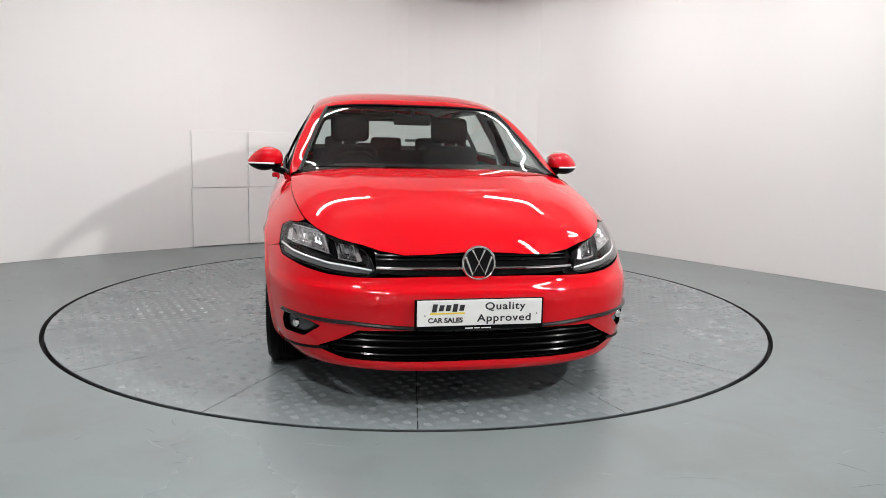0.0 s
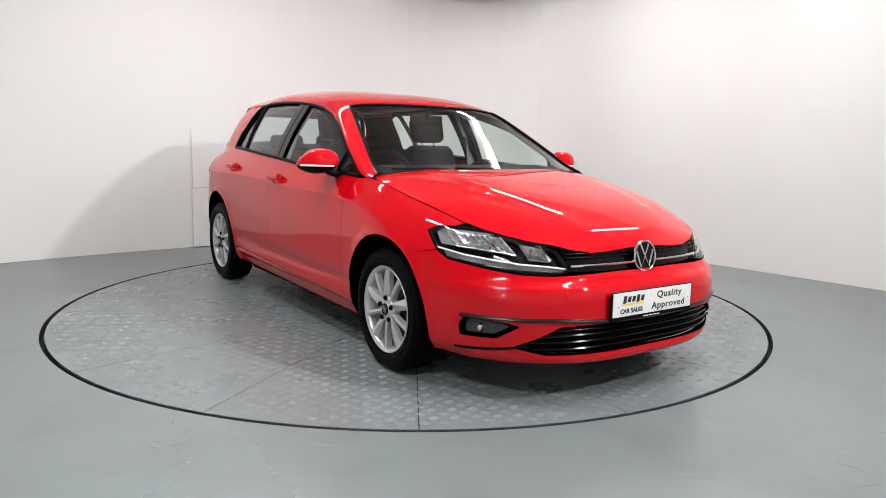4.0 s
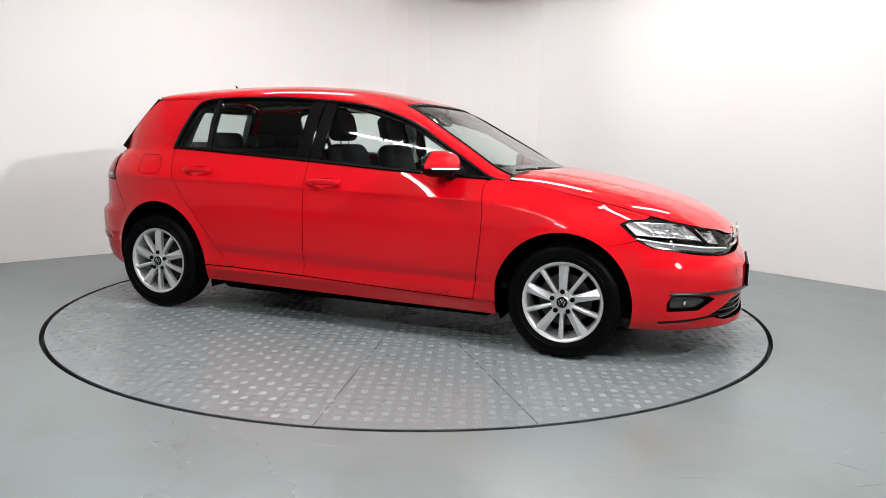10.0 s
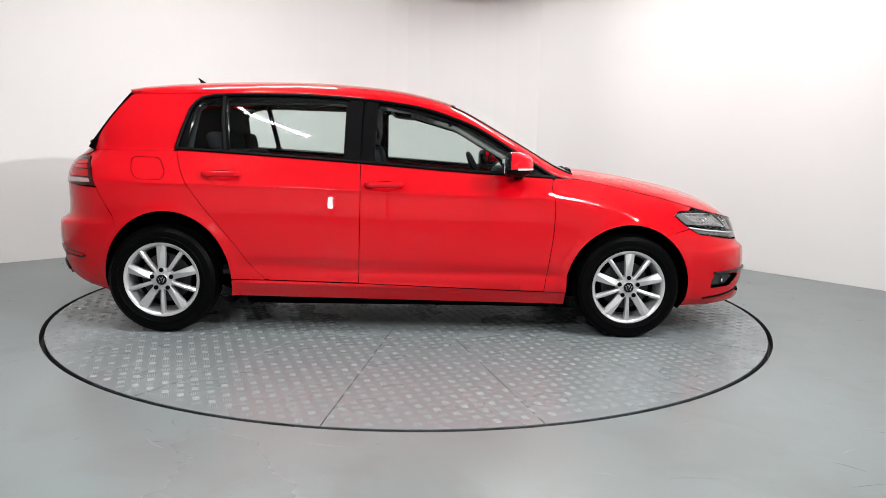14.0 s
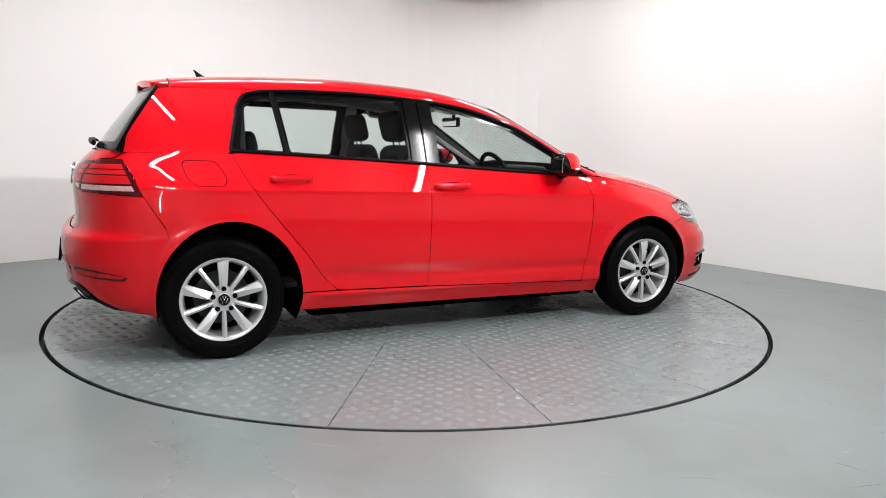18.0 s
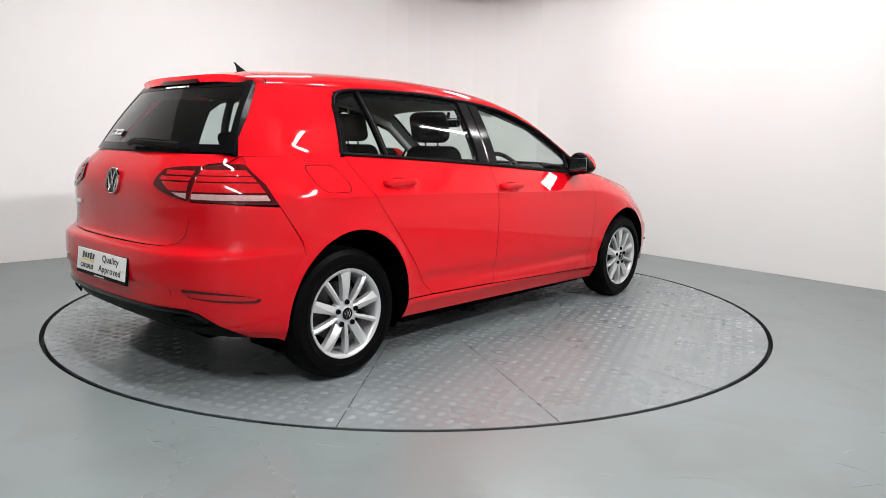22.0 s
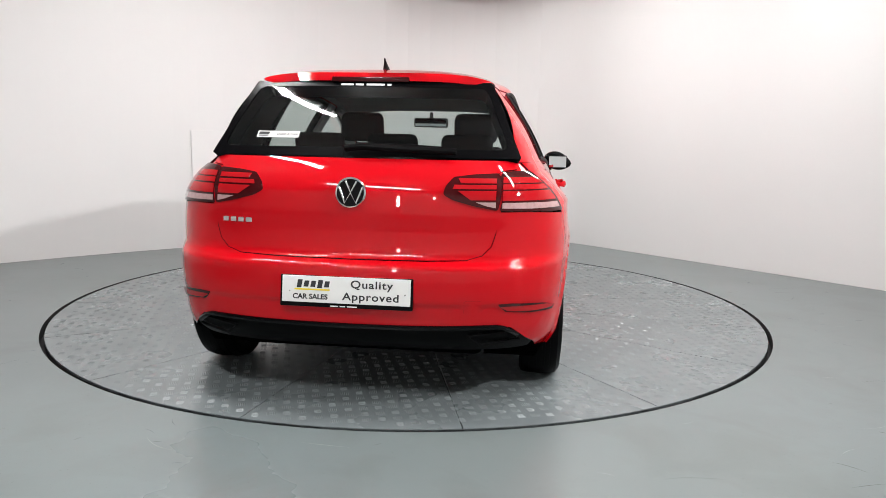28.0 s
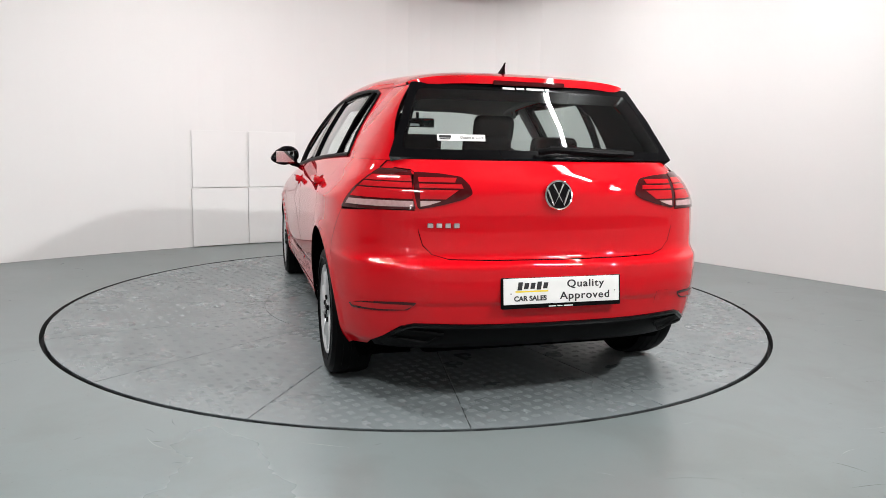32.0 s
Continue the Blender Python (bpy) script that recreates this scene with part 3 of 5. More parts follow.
belt_z = curve1([-2.1, -1.3, -.33, .3, .813, .96, 1.09, 1.263, 1.449, 1.575, 1.64, 1.8, 2.1], [1.05, 1.025, .974, .932, .906, .900, .872, .836, .796, .762, .743, .705, .645], .05)
belt_y = curve1([-2.1, -1.75, -1.35, -.7, 0, .5, .81, .96, 1.09, 1.26, 1.45, 1.575, 1.8, 2.1], [.70, .715, .74, .79, .808, .795, .768, .752, .754, .752, .753, .757, .762, .775], .07)
max_y = curve1([-2.1, -1.7, -1.4, -.8, 0, .8, 1.23, 1.6, 2.1], [.85, .872, .890, .882, .880, .876, .890, .882, .86], .14)
crease_z = curve1([-2.1, -1.5, -1, 0, .8, 1.23, 1.5, 2.1], [.83, .845, .84, .815, .79, .70, .59, .47], .12)
SHOULDER = [lambda u, d=d: crease_z(np.clip(u, -1.75, 1.1)) + d for d in (-.016, -.003, .002, .007, .018)]
ARCH_F, ARCH_R = (1.222, 0.295, 0.357, 0.365), (-1.368, 0.305, 0.352, 0.390)


def half_width(x, z, tail=None):
    """Half the body's width at length x and height z."""
    x, z = np.broadcast_arrays(np.asarray(x, float), np.asarray(z, float))
    zc, zb, yb, ym = crease_z(x), belt_z(x), belt_y(x), max_y(x)
    lo = 0.17 + 0 * x
    f = np.clip((1.1 - x) / .6, 0, 1)
    f = f * f * (3 - 2 * f) * np.clip((x + 1.75) / .3, 0, 1)
    K = [(lo, ym - .085), (lo + .2 * (zc - lo), ym - .026), (lo + .55 * (zc - lo), ym - .004), (lo + .8 * (zc - lo), ym), (zc, ym - .013 + .007 * f),
         (zc + .004 * f + .45 * (zb - zc) * (1 - f), (ym - .0080) * f + (ym - .013 - .34 * (ym - .013 - yb)) * (1 - f)), (zb, yb)]
    Z = np.stack([k[0] for k in K])
    Y = np.stack([k[1] for k in K])
    Y[6] = np.where(x > 1.0, np.minimum(yb, Y[5] - .02), yb)
    h = np.diff(Z, axis=0)
    d = np.diff(Y, axis=0) / h
    M = np.zeros_like(Y)
    back = np.clip((-1.0 - x) / .4, 0, 1)
    k1 = .38 - .02 * back
    k2 = .47 + .40 * back
    M[0] = d[0]
    M[-1] = np.where(x > .9, d[-1] * 1.35, np.where(x < -1.2, -k1, d[-1] * 1.3))
    for i in range(1, len(K) - 1):
        same = d[i - 1] * d[i] > 0
        with np.errstate(divide="ignore", invalid="ignore"):
            M[i] = np.where(same, 2 * d[i - 1] * d[i] / (d[i - 1] + d[i]), 0)
    M[5] = M[5] * (1 - f) + d[5] * .97 * f
    M[6] = M[6] * (1 - f) + d[5] * 1.06 * f
    M[4] = M[4] * (1 - f) + .10 * f
    y = np.full(x.shape, 0.0)
    q = np.clip(z, Z[0], Z[-1])
    for i in range(len(K) - 1):
        t = np.clip((q - Z[i]) / h[i], 0, 1)
        v = ((2 * t**3 - 3 * t**2 + 1) * Y[i] + (t**3 - 2 * t**2 + t) * h[i] * M[i] + (-2 * t**3 + 3 * t**2) * Y[i + 1] + (t**3 - t**2) * h[i] * M[i + 1])
        y = np.where((q >= Z[i]), v, y)
    dz = np.maximum(z - zb, 0)
    y = y - k1 * dz - k2 * dz**2
    y = y - .013 * np.exp(-((z - .375 + .02 * x) / .032)**2) * np.clip((.95 - x) / .2, 0, 1) * np.clip((x + 1.05) / .2, 0, 1)
    y = y + .009 * np.exp(-((z - .272 - .02 * (.8 - x) / 1.8) / .017)**2) * np.clip((.86 - x) / .08, 0, 1) * np.clip((x + 1.0) / .1, 0, 1)
    y = y - .35 * np.maximum(lo - z, 0)
    # lips of the wheel arches
    for cx, cz, rx, rz in (ARCH_F, ARCH_R):
        r = np.hypot((x - cx) / rx, (z - cz) / rz)
        y = y + .010 * np.exp(-((r - 1.0) / .07)**2) * (z < .8)
    t = np.clip((x - XC_F) / (nose_x(z) - XC_F), 0, 1)
    y = y * (1 - t**N_FRONT)**(1 / N_FRONT)
    t = np.clip((x - XC_R) / (tail_x(z if tail is None else tail) - XC_R), 0, 1)
    return y * (1 - t**N_REAR)**(1 / N_REAR)


def body(u, z):
    """The body's skin: u runs along the side and bends round nose and tail."""
    u, z = np.broadcast_arrays(np.asarray(u, float), np.asarray(z, float))
    a = np.where(u > POLE_F, (math.pi / 2) - (u - POLE_F) / UNIT, np.where(u < POLE_R, math.pi / 2 + (POLE_R - u) / UNIT, math.pi / 2))
    px = np.where(u > POLE_F, POLE_F, np.where(u < POLE_R, POLE_R, u))
    ca, sa = np.cos(a), np.sin(a)
    lo, hi = np.zeros(u.shape), np.full(u.shape, 1.4)
    for _ in range(34):
        r = (lo + hi) / 2
        out = np.abs(r * sa) > half_width(px + r * ca, z)
        out |= (px + r * ca > nose_x(z)) & (ca > 0) | (px + r * ca < tail_x(z)) & (ca < 0)
        hi, lo = np.where(out, r, hi), np.where(out, lo, r)
    r = (lo + hi) / 2
    return np.stack([px + r * ca, r * sa, z], -1)


@functools.lru_cache(None)
def ux(x, z):
    """u of the skin point at length x."""
    y = float(half_width(x, z))
    if x > POLE_F:
        return POLE_F + UNIT * (math.pi / 2 - math.atan2(y, x - POLE_F))
    if x < POLE_R:
        return POLE_R - UNIT * (math.atan2(y, x - POLE_R) - math.pi / 2)
    return x


U_NOSE, U_TAIL = POLE_F + UNIT * math.pi / 2, POLE_R - UNIT * math.pi / 2


def npt(y, z, rear=False):
    """The skin point at half width y on the nose or the tail."""
    end = float(tail_x(z)) if rear else float(nose_x(z))
    q = np.linspace(0, 1, 160)
    xs = end + ((XC_R if rear else XC_F) - end) * q**3
    ws = np.maximum.accumulate(half_width(xs, np.full(160, z)))
    return np.array([float(np.interp(abs(y), ws + 1e-9 * q, xs)), y, z])


def uy(y, z, rear=False):
    """u of that point."""
    x = npt(y, z, rear)[0]
    if rear:
        u = POLE_R - UNIT * (math.atan2(abs(y), x - POLE_R) - math.pi / 2)
        return u if y >= 0 else 2 * U_TAIL - u
    return POLE_F + UNIT * (math.pi / 2 - math.atan2(y, x - POLE_F))


def F(y, z):
    return (uy(y, z), z)


def Rr(y, z):
    return (uy(y, z, True), z)


def X(x, z):
    return (ux(x, z), z)


def arch(which, a0, a1, n=28, grow=0.0):
    cx, cz, rx, rz = which
    return [X(cx + (rx + grow) * math.cos(radians(a0 + (a1 - a0) * i / n)), cz + (rz + grow) * math.sin(radians(a0 + (a1 - a0) * i / n))) for i in range(n + 1)]


# bonnet
bonnet_c = curve1([.85, 1.017, 1.196, 1.41, 1.62, 1.80, 1.946, 2.02, 2.08], [.952, .944, .922, .884, .840, .785, .722, .665, .60], .035)


def bonnet_y(x):
    return np.maximum(half_width(x, belt_z(x)), .5)


def bonnet(x, y):
    x, y = np.broadcast_arrays(np.asarray(x, float), np.asarray(y, float))
    c = bonnet_c(x + .055 * np.minimum(np.abs(y) / .45, 1.2)**2 * np.clip((x - 1.3) / .6, 0, 1)**2)
    k = np.abs(y) / bonnet_y(x)
    ridge = .006 / (1 + np.exp((np.abs(y) - (.33 + .15 * (2.0 - x))) / .016)) * np.clip((2.0 - x) / .25, 0, 1)
    return np.stack([x, y, c - (c - belt_z(x) - .002) * k**5.5 + ridge], -1)


@functools.lru_cache(None)
def bonnet_edge(y):
    xs = np.linspace(1.3, 2.09, 800)
    z = bonnet(xs, np.full(800, y))[:, 2]
    ok = (half_width(xs, z) > abs(y)) & (xs < nose_x(z))
    return float(xs[np.argmin(ok)]) if not ok.all() else 2.09


# upper shell: roof, pillars and windscreen
shell_z0 = curve1([-1.97, -1.6, -1.03, -.7, -.37, -.04, .284, .545, .70, .813, .92], [1.33, 1.342, 1.352, 1.358, 1.343, 1.309, 1.217, 1.073, .983, .912, .905], .04)
shell_zr = curve1([-1.80, -1.74, -1.57, -1.33, -1.02, -.7, -.41, -.13, .08, .2, .5, .8, .93], [1.374, 1.384, 1.414, 1.434, 1.447, 1.451, 1.441, 1.417, 1.376, 1.344, 1.186, 1.022, .953], .045)
SHELL_A = 3.1


def shell(x, p):
    x, p = np.broadcast_arrays(np.asarray(x, float), np.asarray(p, float))
    z0 = shell_z0(x)
    y0 = half_width(x, z0, np.minimum(z0, 1.018)) + 0.003
    c, s = np.cos(p), np.sin(p)
    return np.stack([x, y0 * np.sign(c) * np.maximum(np.abs(c), 1e-9)**(2 / SHELL_A), z0 + (shell_zr(x) - z0) * np.maximum(s, 1e-9)**1.0], -1)


def sy(x, y):
    """Shell angle at half width y."""
    y0 = float(shell(x, 0.0)[1])
    c = min(1.0, abs(y) / y0)**(SHELL_A / 2)
    a = math.acos(c)
    return (x, a if y >= 0 else math.pi - a)


# rear glass
glass_x = curve1([.98, 1.03, 1.2, 1.36], [-2.0, -1.965, -1.845, -1.715])


def rear_glass(y, z):
    y, z = np.broadcast_arrays(np.asarray(y, float), np.asarray(z, float))
    return np.stack([glass_x(z) + .085 * (y / .65)**2 + .012 * np.abs(y / .65)**6, y, z], -1)


def skin_side(x, z):
    x, z = np.broadcast_arrays(np.asarray(x, float), np.asarray(z, float))
    return np.stack([x, half_width(x, z, np.minimum(z, 1.018)), z], -1)


CAR = new("car")
tagged(CAR, "glossy red five-door hatchback car standing on a turntable", "car")
G = 0.0019   # half a shut line


def belt_line(x0, x1, n=14, dz=0.0):
    return [(x0 + (x1 - x0) * i / n, float(belt_z(x0 + (x1 - x0) * i / n)) + dz) for i in range(n + 1)]


WIN_TOP = [(-1.292, 1.255), (-1.25, 1.318), (-1.14, 1.342), (-.9, 1.350), (-.7, 1.351), (-.37, 1.336), (-.04, 1.302), (.284, 1.210), (.545, 1.066), (.70, .972), (.80, .908)]
DOOR_GAP = [(-.303, .972), (-.300, .78), (-.308, .302)]
REAR_GAP = [(-1.342, 1.018), (-1.285, .90), (-1.19, .76), (-1.07, .61), (-.976, .491), (-.90, .385), (-.83, .318)]
FRONT_GAP = [(.79, .90), (.775, .872), (.790, .75), (.786, .62), (.765, .42), (.745, .265)]


def sides():
    for mirror in (True, False):
        k = dict(mirror=mirror)
        # front wing
        wing = [(.80, .903)] + belt_line(.83, 1.14, 10) + [X(x, float(belt_z(x)) - .001) for x in (1.2, 1.3, 1.4, 1.5, 1.57, 1.625)] + [X(1.60, .7335), X(1.53, .7315), X(1.487, .709), X(1.54, .664), X(1.578, .634)]
        wing += arch(ARCH_F, 56, 170) + [(.872, .262), (.745 + G, .262)]
        wing += [(a + G, b) for a, b in path(FRONT_GAP[::-1], 5)]
        patch("front_wing", body, wing, RED, CAR, rows=SHOULDER, **k)
        # doors
        fd = [(a - G, b) for a, b in path(FRONT_GAP, 5)] + [(.74, .267), (-.303 + G, .302)] + [(a + G, b) for a, b in path(DOOR_GAP[::-1], 5)]
        fd = fd + belt_line(-.29, .77, 14, -.003)
        fh, rh = [[(xm + .074 * math.cos(a), z + .030 * math.sin(a)) for a in np.linspace(0, 2 * math.pi, 25)[:-1]] for xm, z in ((-.160, .850), (-1.062, .891))]
        d1 = patch("front_door", body, fd, RED, CAR, holes=[fh], rows=SHOULDER, **k)
        rd = [(a - G, b) for a, b in path(DOOR_GAP, 5)] + [(-.308 - G, .304), (-.80, .314)] + [(a + G, b) for a, b in path(REAR_GAP[::-1], 5)]
        rd = rd + belt_line(-1.327, -.32, 12, -.003)
        d2 = patch("rear_door", body, rd, RED, CAR, holes=[rh], rows=SHOULDER, **k)
        # sill
        sill = [(.868, .185), (.868, .258), (.745, .261), (-.303, .297), (-.83, .309), (-1.014, .309)] + arch(ARCH_R, 0, -13, 6) + [(-1.03, .215)]
        patch("sill", body, dense(sill, .06), RED, CAR, rows=(.225, .238, .250, .262, .274, .286, .298), **k)
        # quarter panel with the rear pillar
        q = [(a - G, b) for a, b in path(REAR_GAP, 5)] + [(-.835, .314)]
        q += arch(ARCH_R, 1.5, 140)
        q += [X(-1.66, .665), X(-1.752, .815), X(-1.789, .905), X(-1.826, .988), Rr(.69, .990), Rr(.66, 1.017)]
        body_q = q + [(-1.357, 1.018)]
        holes = []
        if mirror:
            flap = rounded([(-1.585, .985), (-1.418, .984), (-1.372, .900), (-1.385, .863), (-1.52, .863), (-1.562, .90)], .035)
            holes = [[X(a, b) for a, b in flap]]
            c = np.array(flap).mean(0)
            small = [tuple(c + (np.array(p) - c) * .955) for p in flap]
            patch("fuel_flap", body, [X(a, b) for a, b in small], RED, CAR, thick=.008, **k)
            patch("fuel_flap_gap", body, holes[0], BLACK_PLASTIC, CAR, lift=-.006, skirt=False, **k)
        patch("quarter_panel", body, body_q, RED, CAR, holes=holes, rows=SHOULDER, **k)
        pillar = [(-1.357, 1.0185), (-1.342, 1.03), (-1.302, 1.255), (-1.255, 1.325), (-1.14, 1.350)] + [(x, float(shell_z0(x))) for x in (-1.18, -1.3, -1.45, -1.60)] + [(-1.655, 1.335), (-1.715, 1.25), (-1.787, 1.14), (-1.850, 1.03), (-1.852, 1.0185)]
        patch("rear_pillar", skin_side, pillar, RED, CAR, **k)
        # glass house
        patch("window_surround", skin_side, [(a, b) for a, b in belt_line(-1.342, .79, 30, .001)] + path(WIN_TOP[::-1], 4), BLACK_GLOSS, CAR, lift=-.010, thick=.02,
              holes=[rounded([(-.240, .988), (.672, .932), (.60, 1.016), (.30, 1.189), (-.04, 1.283), (-.215, 1.318)], .025),
                     rounded([(-.40, .998), (-1.045, 1.028), (-1.085, 1.331), (-.40, 1.324)], .025),
                     rounded([(-1.078, 1.031), (-1.297, 1.044), (-1.255, 1.295), (-1.118, 1.332)], .025)], **k)
        for nm, pl in (("front_window", [(-.25, .98), (.70, .925), (.60, 1.024), (.30, 1.199), (-.04, 1.292), (-.225, 1.327)]),
                       ("rear_window", [(-.395, .995), (-1.058, 1.02), (-1.095, 1.338), (-.395, 1.331)]),
                       ("quarter_window", [(-1.07, 1.025), (-1.307, 1.04), (-1.262, 1.30), (-1.11, 1.338)])):
            ob = patch(nm, skin_side, rounded(pl, .02), GLASS, CAR, lift=-.012, skirt=False, **k)
            ob.visible_shadow = False
        # weather strips and window dividers
        sg = -1 if mirror else 1

        def on(pts, lift=.004):
            P = skin_side(np.array([p[0] for p in pts]), np.array([p[1] for p in pts]))
            return [(p[0], sg * (p[1] + lift), p[2]) for p in P]
        part("belt_strip", tube_bm(on(belt_line(-1.337, .79, 30, .006)), .008, 6, flat=1.2), BLACK_PLASTIC, CAR, smooth=True)
        part("window_top_strip", tube_bm(on([(-1.344, 1.03), (-1.322, 1.13)] + path(WIN_TOP, 5), .002), .009, 6), BLACK_PLASTIC, CAR, smooth=True)
        part("window_divider", tube_bm(on([(-1.063, 1.015), (-1.093, 1.20), (-1.107, 1.345)], -.004), .014, 6, flat=.6), BLACK_PLASTIC, CAR, smooth=True)
        part("mirror_triangle", tube_bm(on([(.55, .93), (.575, 1.05)], -.004), .010, 6), BLACK_PLASTIC, CAR, smooth=True)
        for a, b, c, d in ((-.298, -.225, -.290, -.215), (-.385, -.310, -.378, -.302)):
            patch("pillar_trim", skin_side, [(a, .985), (b, .982), (d, 1.322), (c, 1.330)], BLACK_GLOSS, CAR, lift=.001, thick=.012, **k)
        # handles
        for x0, x1, z in ((-.279, -.059, .852), (-1.171, -.958, .893)):
            xm = (x0 + x1) / 2
            y = float(half_width(xm, z))
            door = d1 if x0 > -.5 else d2
            hx, hz = (-.160, .850) if x0 > -.5 else (-1.062, .891)

            def cup(u, v, hx=hx, hz=hz):
                q = body(u, v)
                r2 = ((np.asarray(u) - hx) / .074)**2 + ((np.asarray(v) - hz) / .030)**2
                q[..., 1] -= .026 * np.maximum(0, 1 - r2)**.7
                return q
            patch("handle_cup", cup, fh if x0 > -.5 else rh, RED, door, step=.009, skirt=False, mirror=mirror)
            # the grip: a flat bar standing off the door on two feet
            bm = bmesh.new()
            ring = []
            for t in np.linspace(0, 1, 21):
                x = x0 + (x1 - x0) * t
                yy = float(half_width(x, z))
                e = min(1, math.sin(math.pi * t) * 2.4 + .02)**.5
                off = .004 + .026 * e
                h = .0165 * (.55 + .45 * e)
                zc = z + .006 + .004 * t
                ring.append([bm.verts.new((x, sg * (yy + off + .008 * math.cos(a)), zc + h * math.sin(a))) for a in (2 * math.pi * q / 12 for q in range(12))])
            for p, q in zip(ring, ring[1:]):
                for n in range(12):
                    bm.faces.new((p[n], p[(n + 1) % 12], q[(n + 1) % 12], q[n]))
            for e in (ring[0], ring[-1]):
                bm.faces.new(e)
            part("door_handle", bm, RED, door, smooth=True, sharp=60)
            for t in (.06, .94):
                part("handle_foot", box_bm((.022, .034, .022), (x0 + (x1 - x0) * t, sg * (y + .004), z + .005), .006), RED, door, smooth=True)


def roof_and_screen():
    xs = list(np.linspace(-1.6, .90, 42))
    left = [(x, 0.0) for x in xs]
    # windscreen edge, from the header's corner down the pillar
    edge = [sy(x, y) for x, y in path([(.205, .548), (.36, .590), (.55, .640), (.75, .690), (.90, .728)], 6)]
    head = [sy(.205 + .025 * (1 - (y / .548)**2), y) for y in np.linspace(.548, -.548, 25)]
    mir = lambda l: [(x, math.pi - p) for x, p in l]
    outline = left + edge[::-1] + head[1:-1] + mir(edge) + mir(left[::-1])
    outline += [(-1.6, p) for p in np.linspace(math.pi, 0, 40)[1:-1]]
    patch("roof", shell, outline, RED, CAR, step=.045)
    g = [sy(x + .006, y - .008) for x, y in path([(.205, .548), (.36, .590), (.55, .640), (.75, .690), (.90, .722)], 6)]
    h = [sy(.213 + .025 * (1 - (y / .54)**2), y) for y in np.linspace(.538, -.538, 25)]
    foot = [sy(.90 + .03 * (1 - (y / .714)**2), y) for y in np.linspace(-.714, .714, 21)]
    screen = h + mir(g)[1:] + foot[1:-1] + g[::-1]
    ob = patch("windscreen", shell, screen, GLASS_SCREEN, CAR, lift=-.006, step=.05, skirt=False)
    ob.visible_shadow = False
    # black band round the screen
    for i, s in enumerate((1, -1)):
        e = np.array(g if s == 1 else mir(g))
        P = shell(e[:, 0], e[:, 1])
        part("screen_seal", tube_bm([tuple(p) for p in P], .010, 6, flat=.6), BLACK_PLASTIC, CAR, smooth=True)
    e = np.array(h)
    P = shell(e[:, 0], e[:, 1])
    part("header_seal", tube_bm([tuple(p - np.array([0, 0, .006])) for p in P], .012, 6, flat=.6), BLACK_PLASTIC, CAR, smooth=True)
    # scuttle below the screen
    V, Fc = [], []
    for i, y in enumerate(np.linspace(-.72, .72, 25)):
        b = bonnet(.93 + .05 * (1 - (y / .72)**2), y)
        V += [(b[0] + .03, y, b[2] - .03), (b[0] - .06, y, b[2] - .012), (b[0] - .16, y, b[2] + .022)]
        if i:
            a = 3 * i
            Fc += [(a - 3, a, a + 1, a - 2), (a - 2, a + 1, a + 2, a - 1)]
    obj("scuttle", V, Fc, BLACK_PLASTIC, CAR)


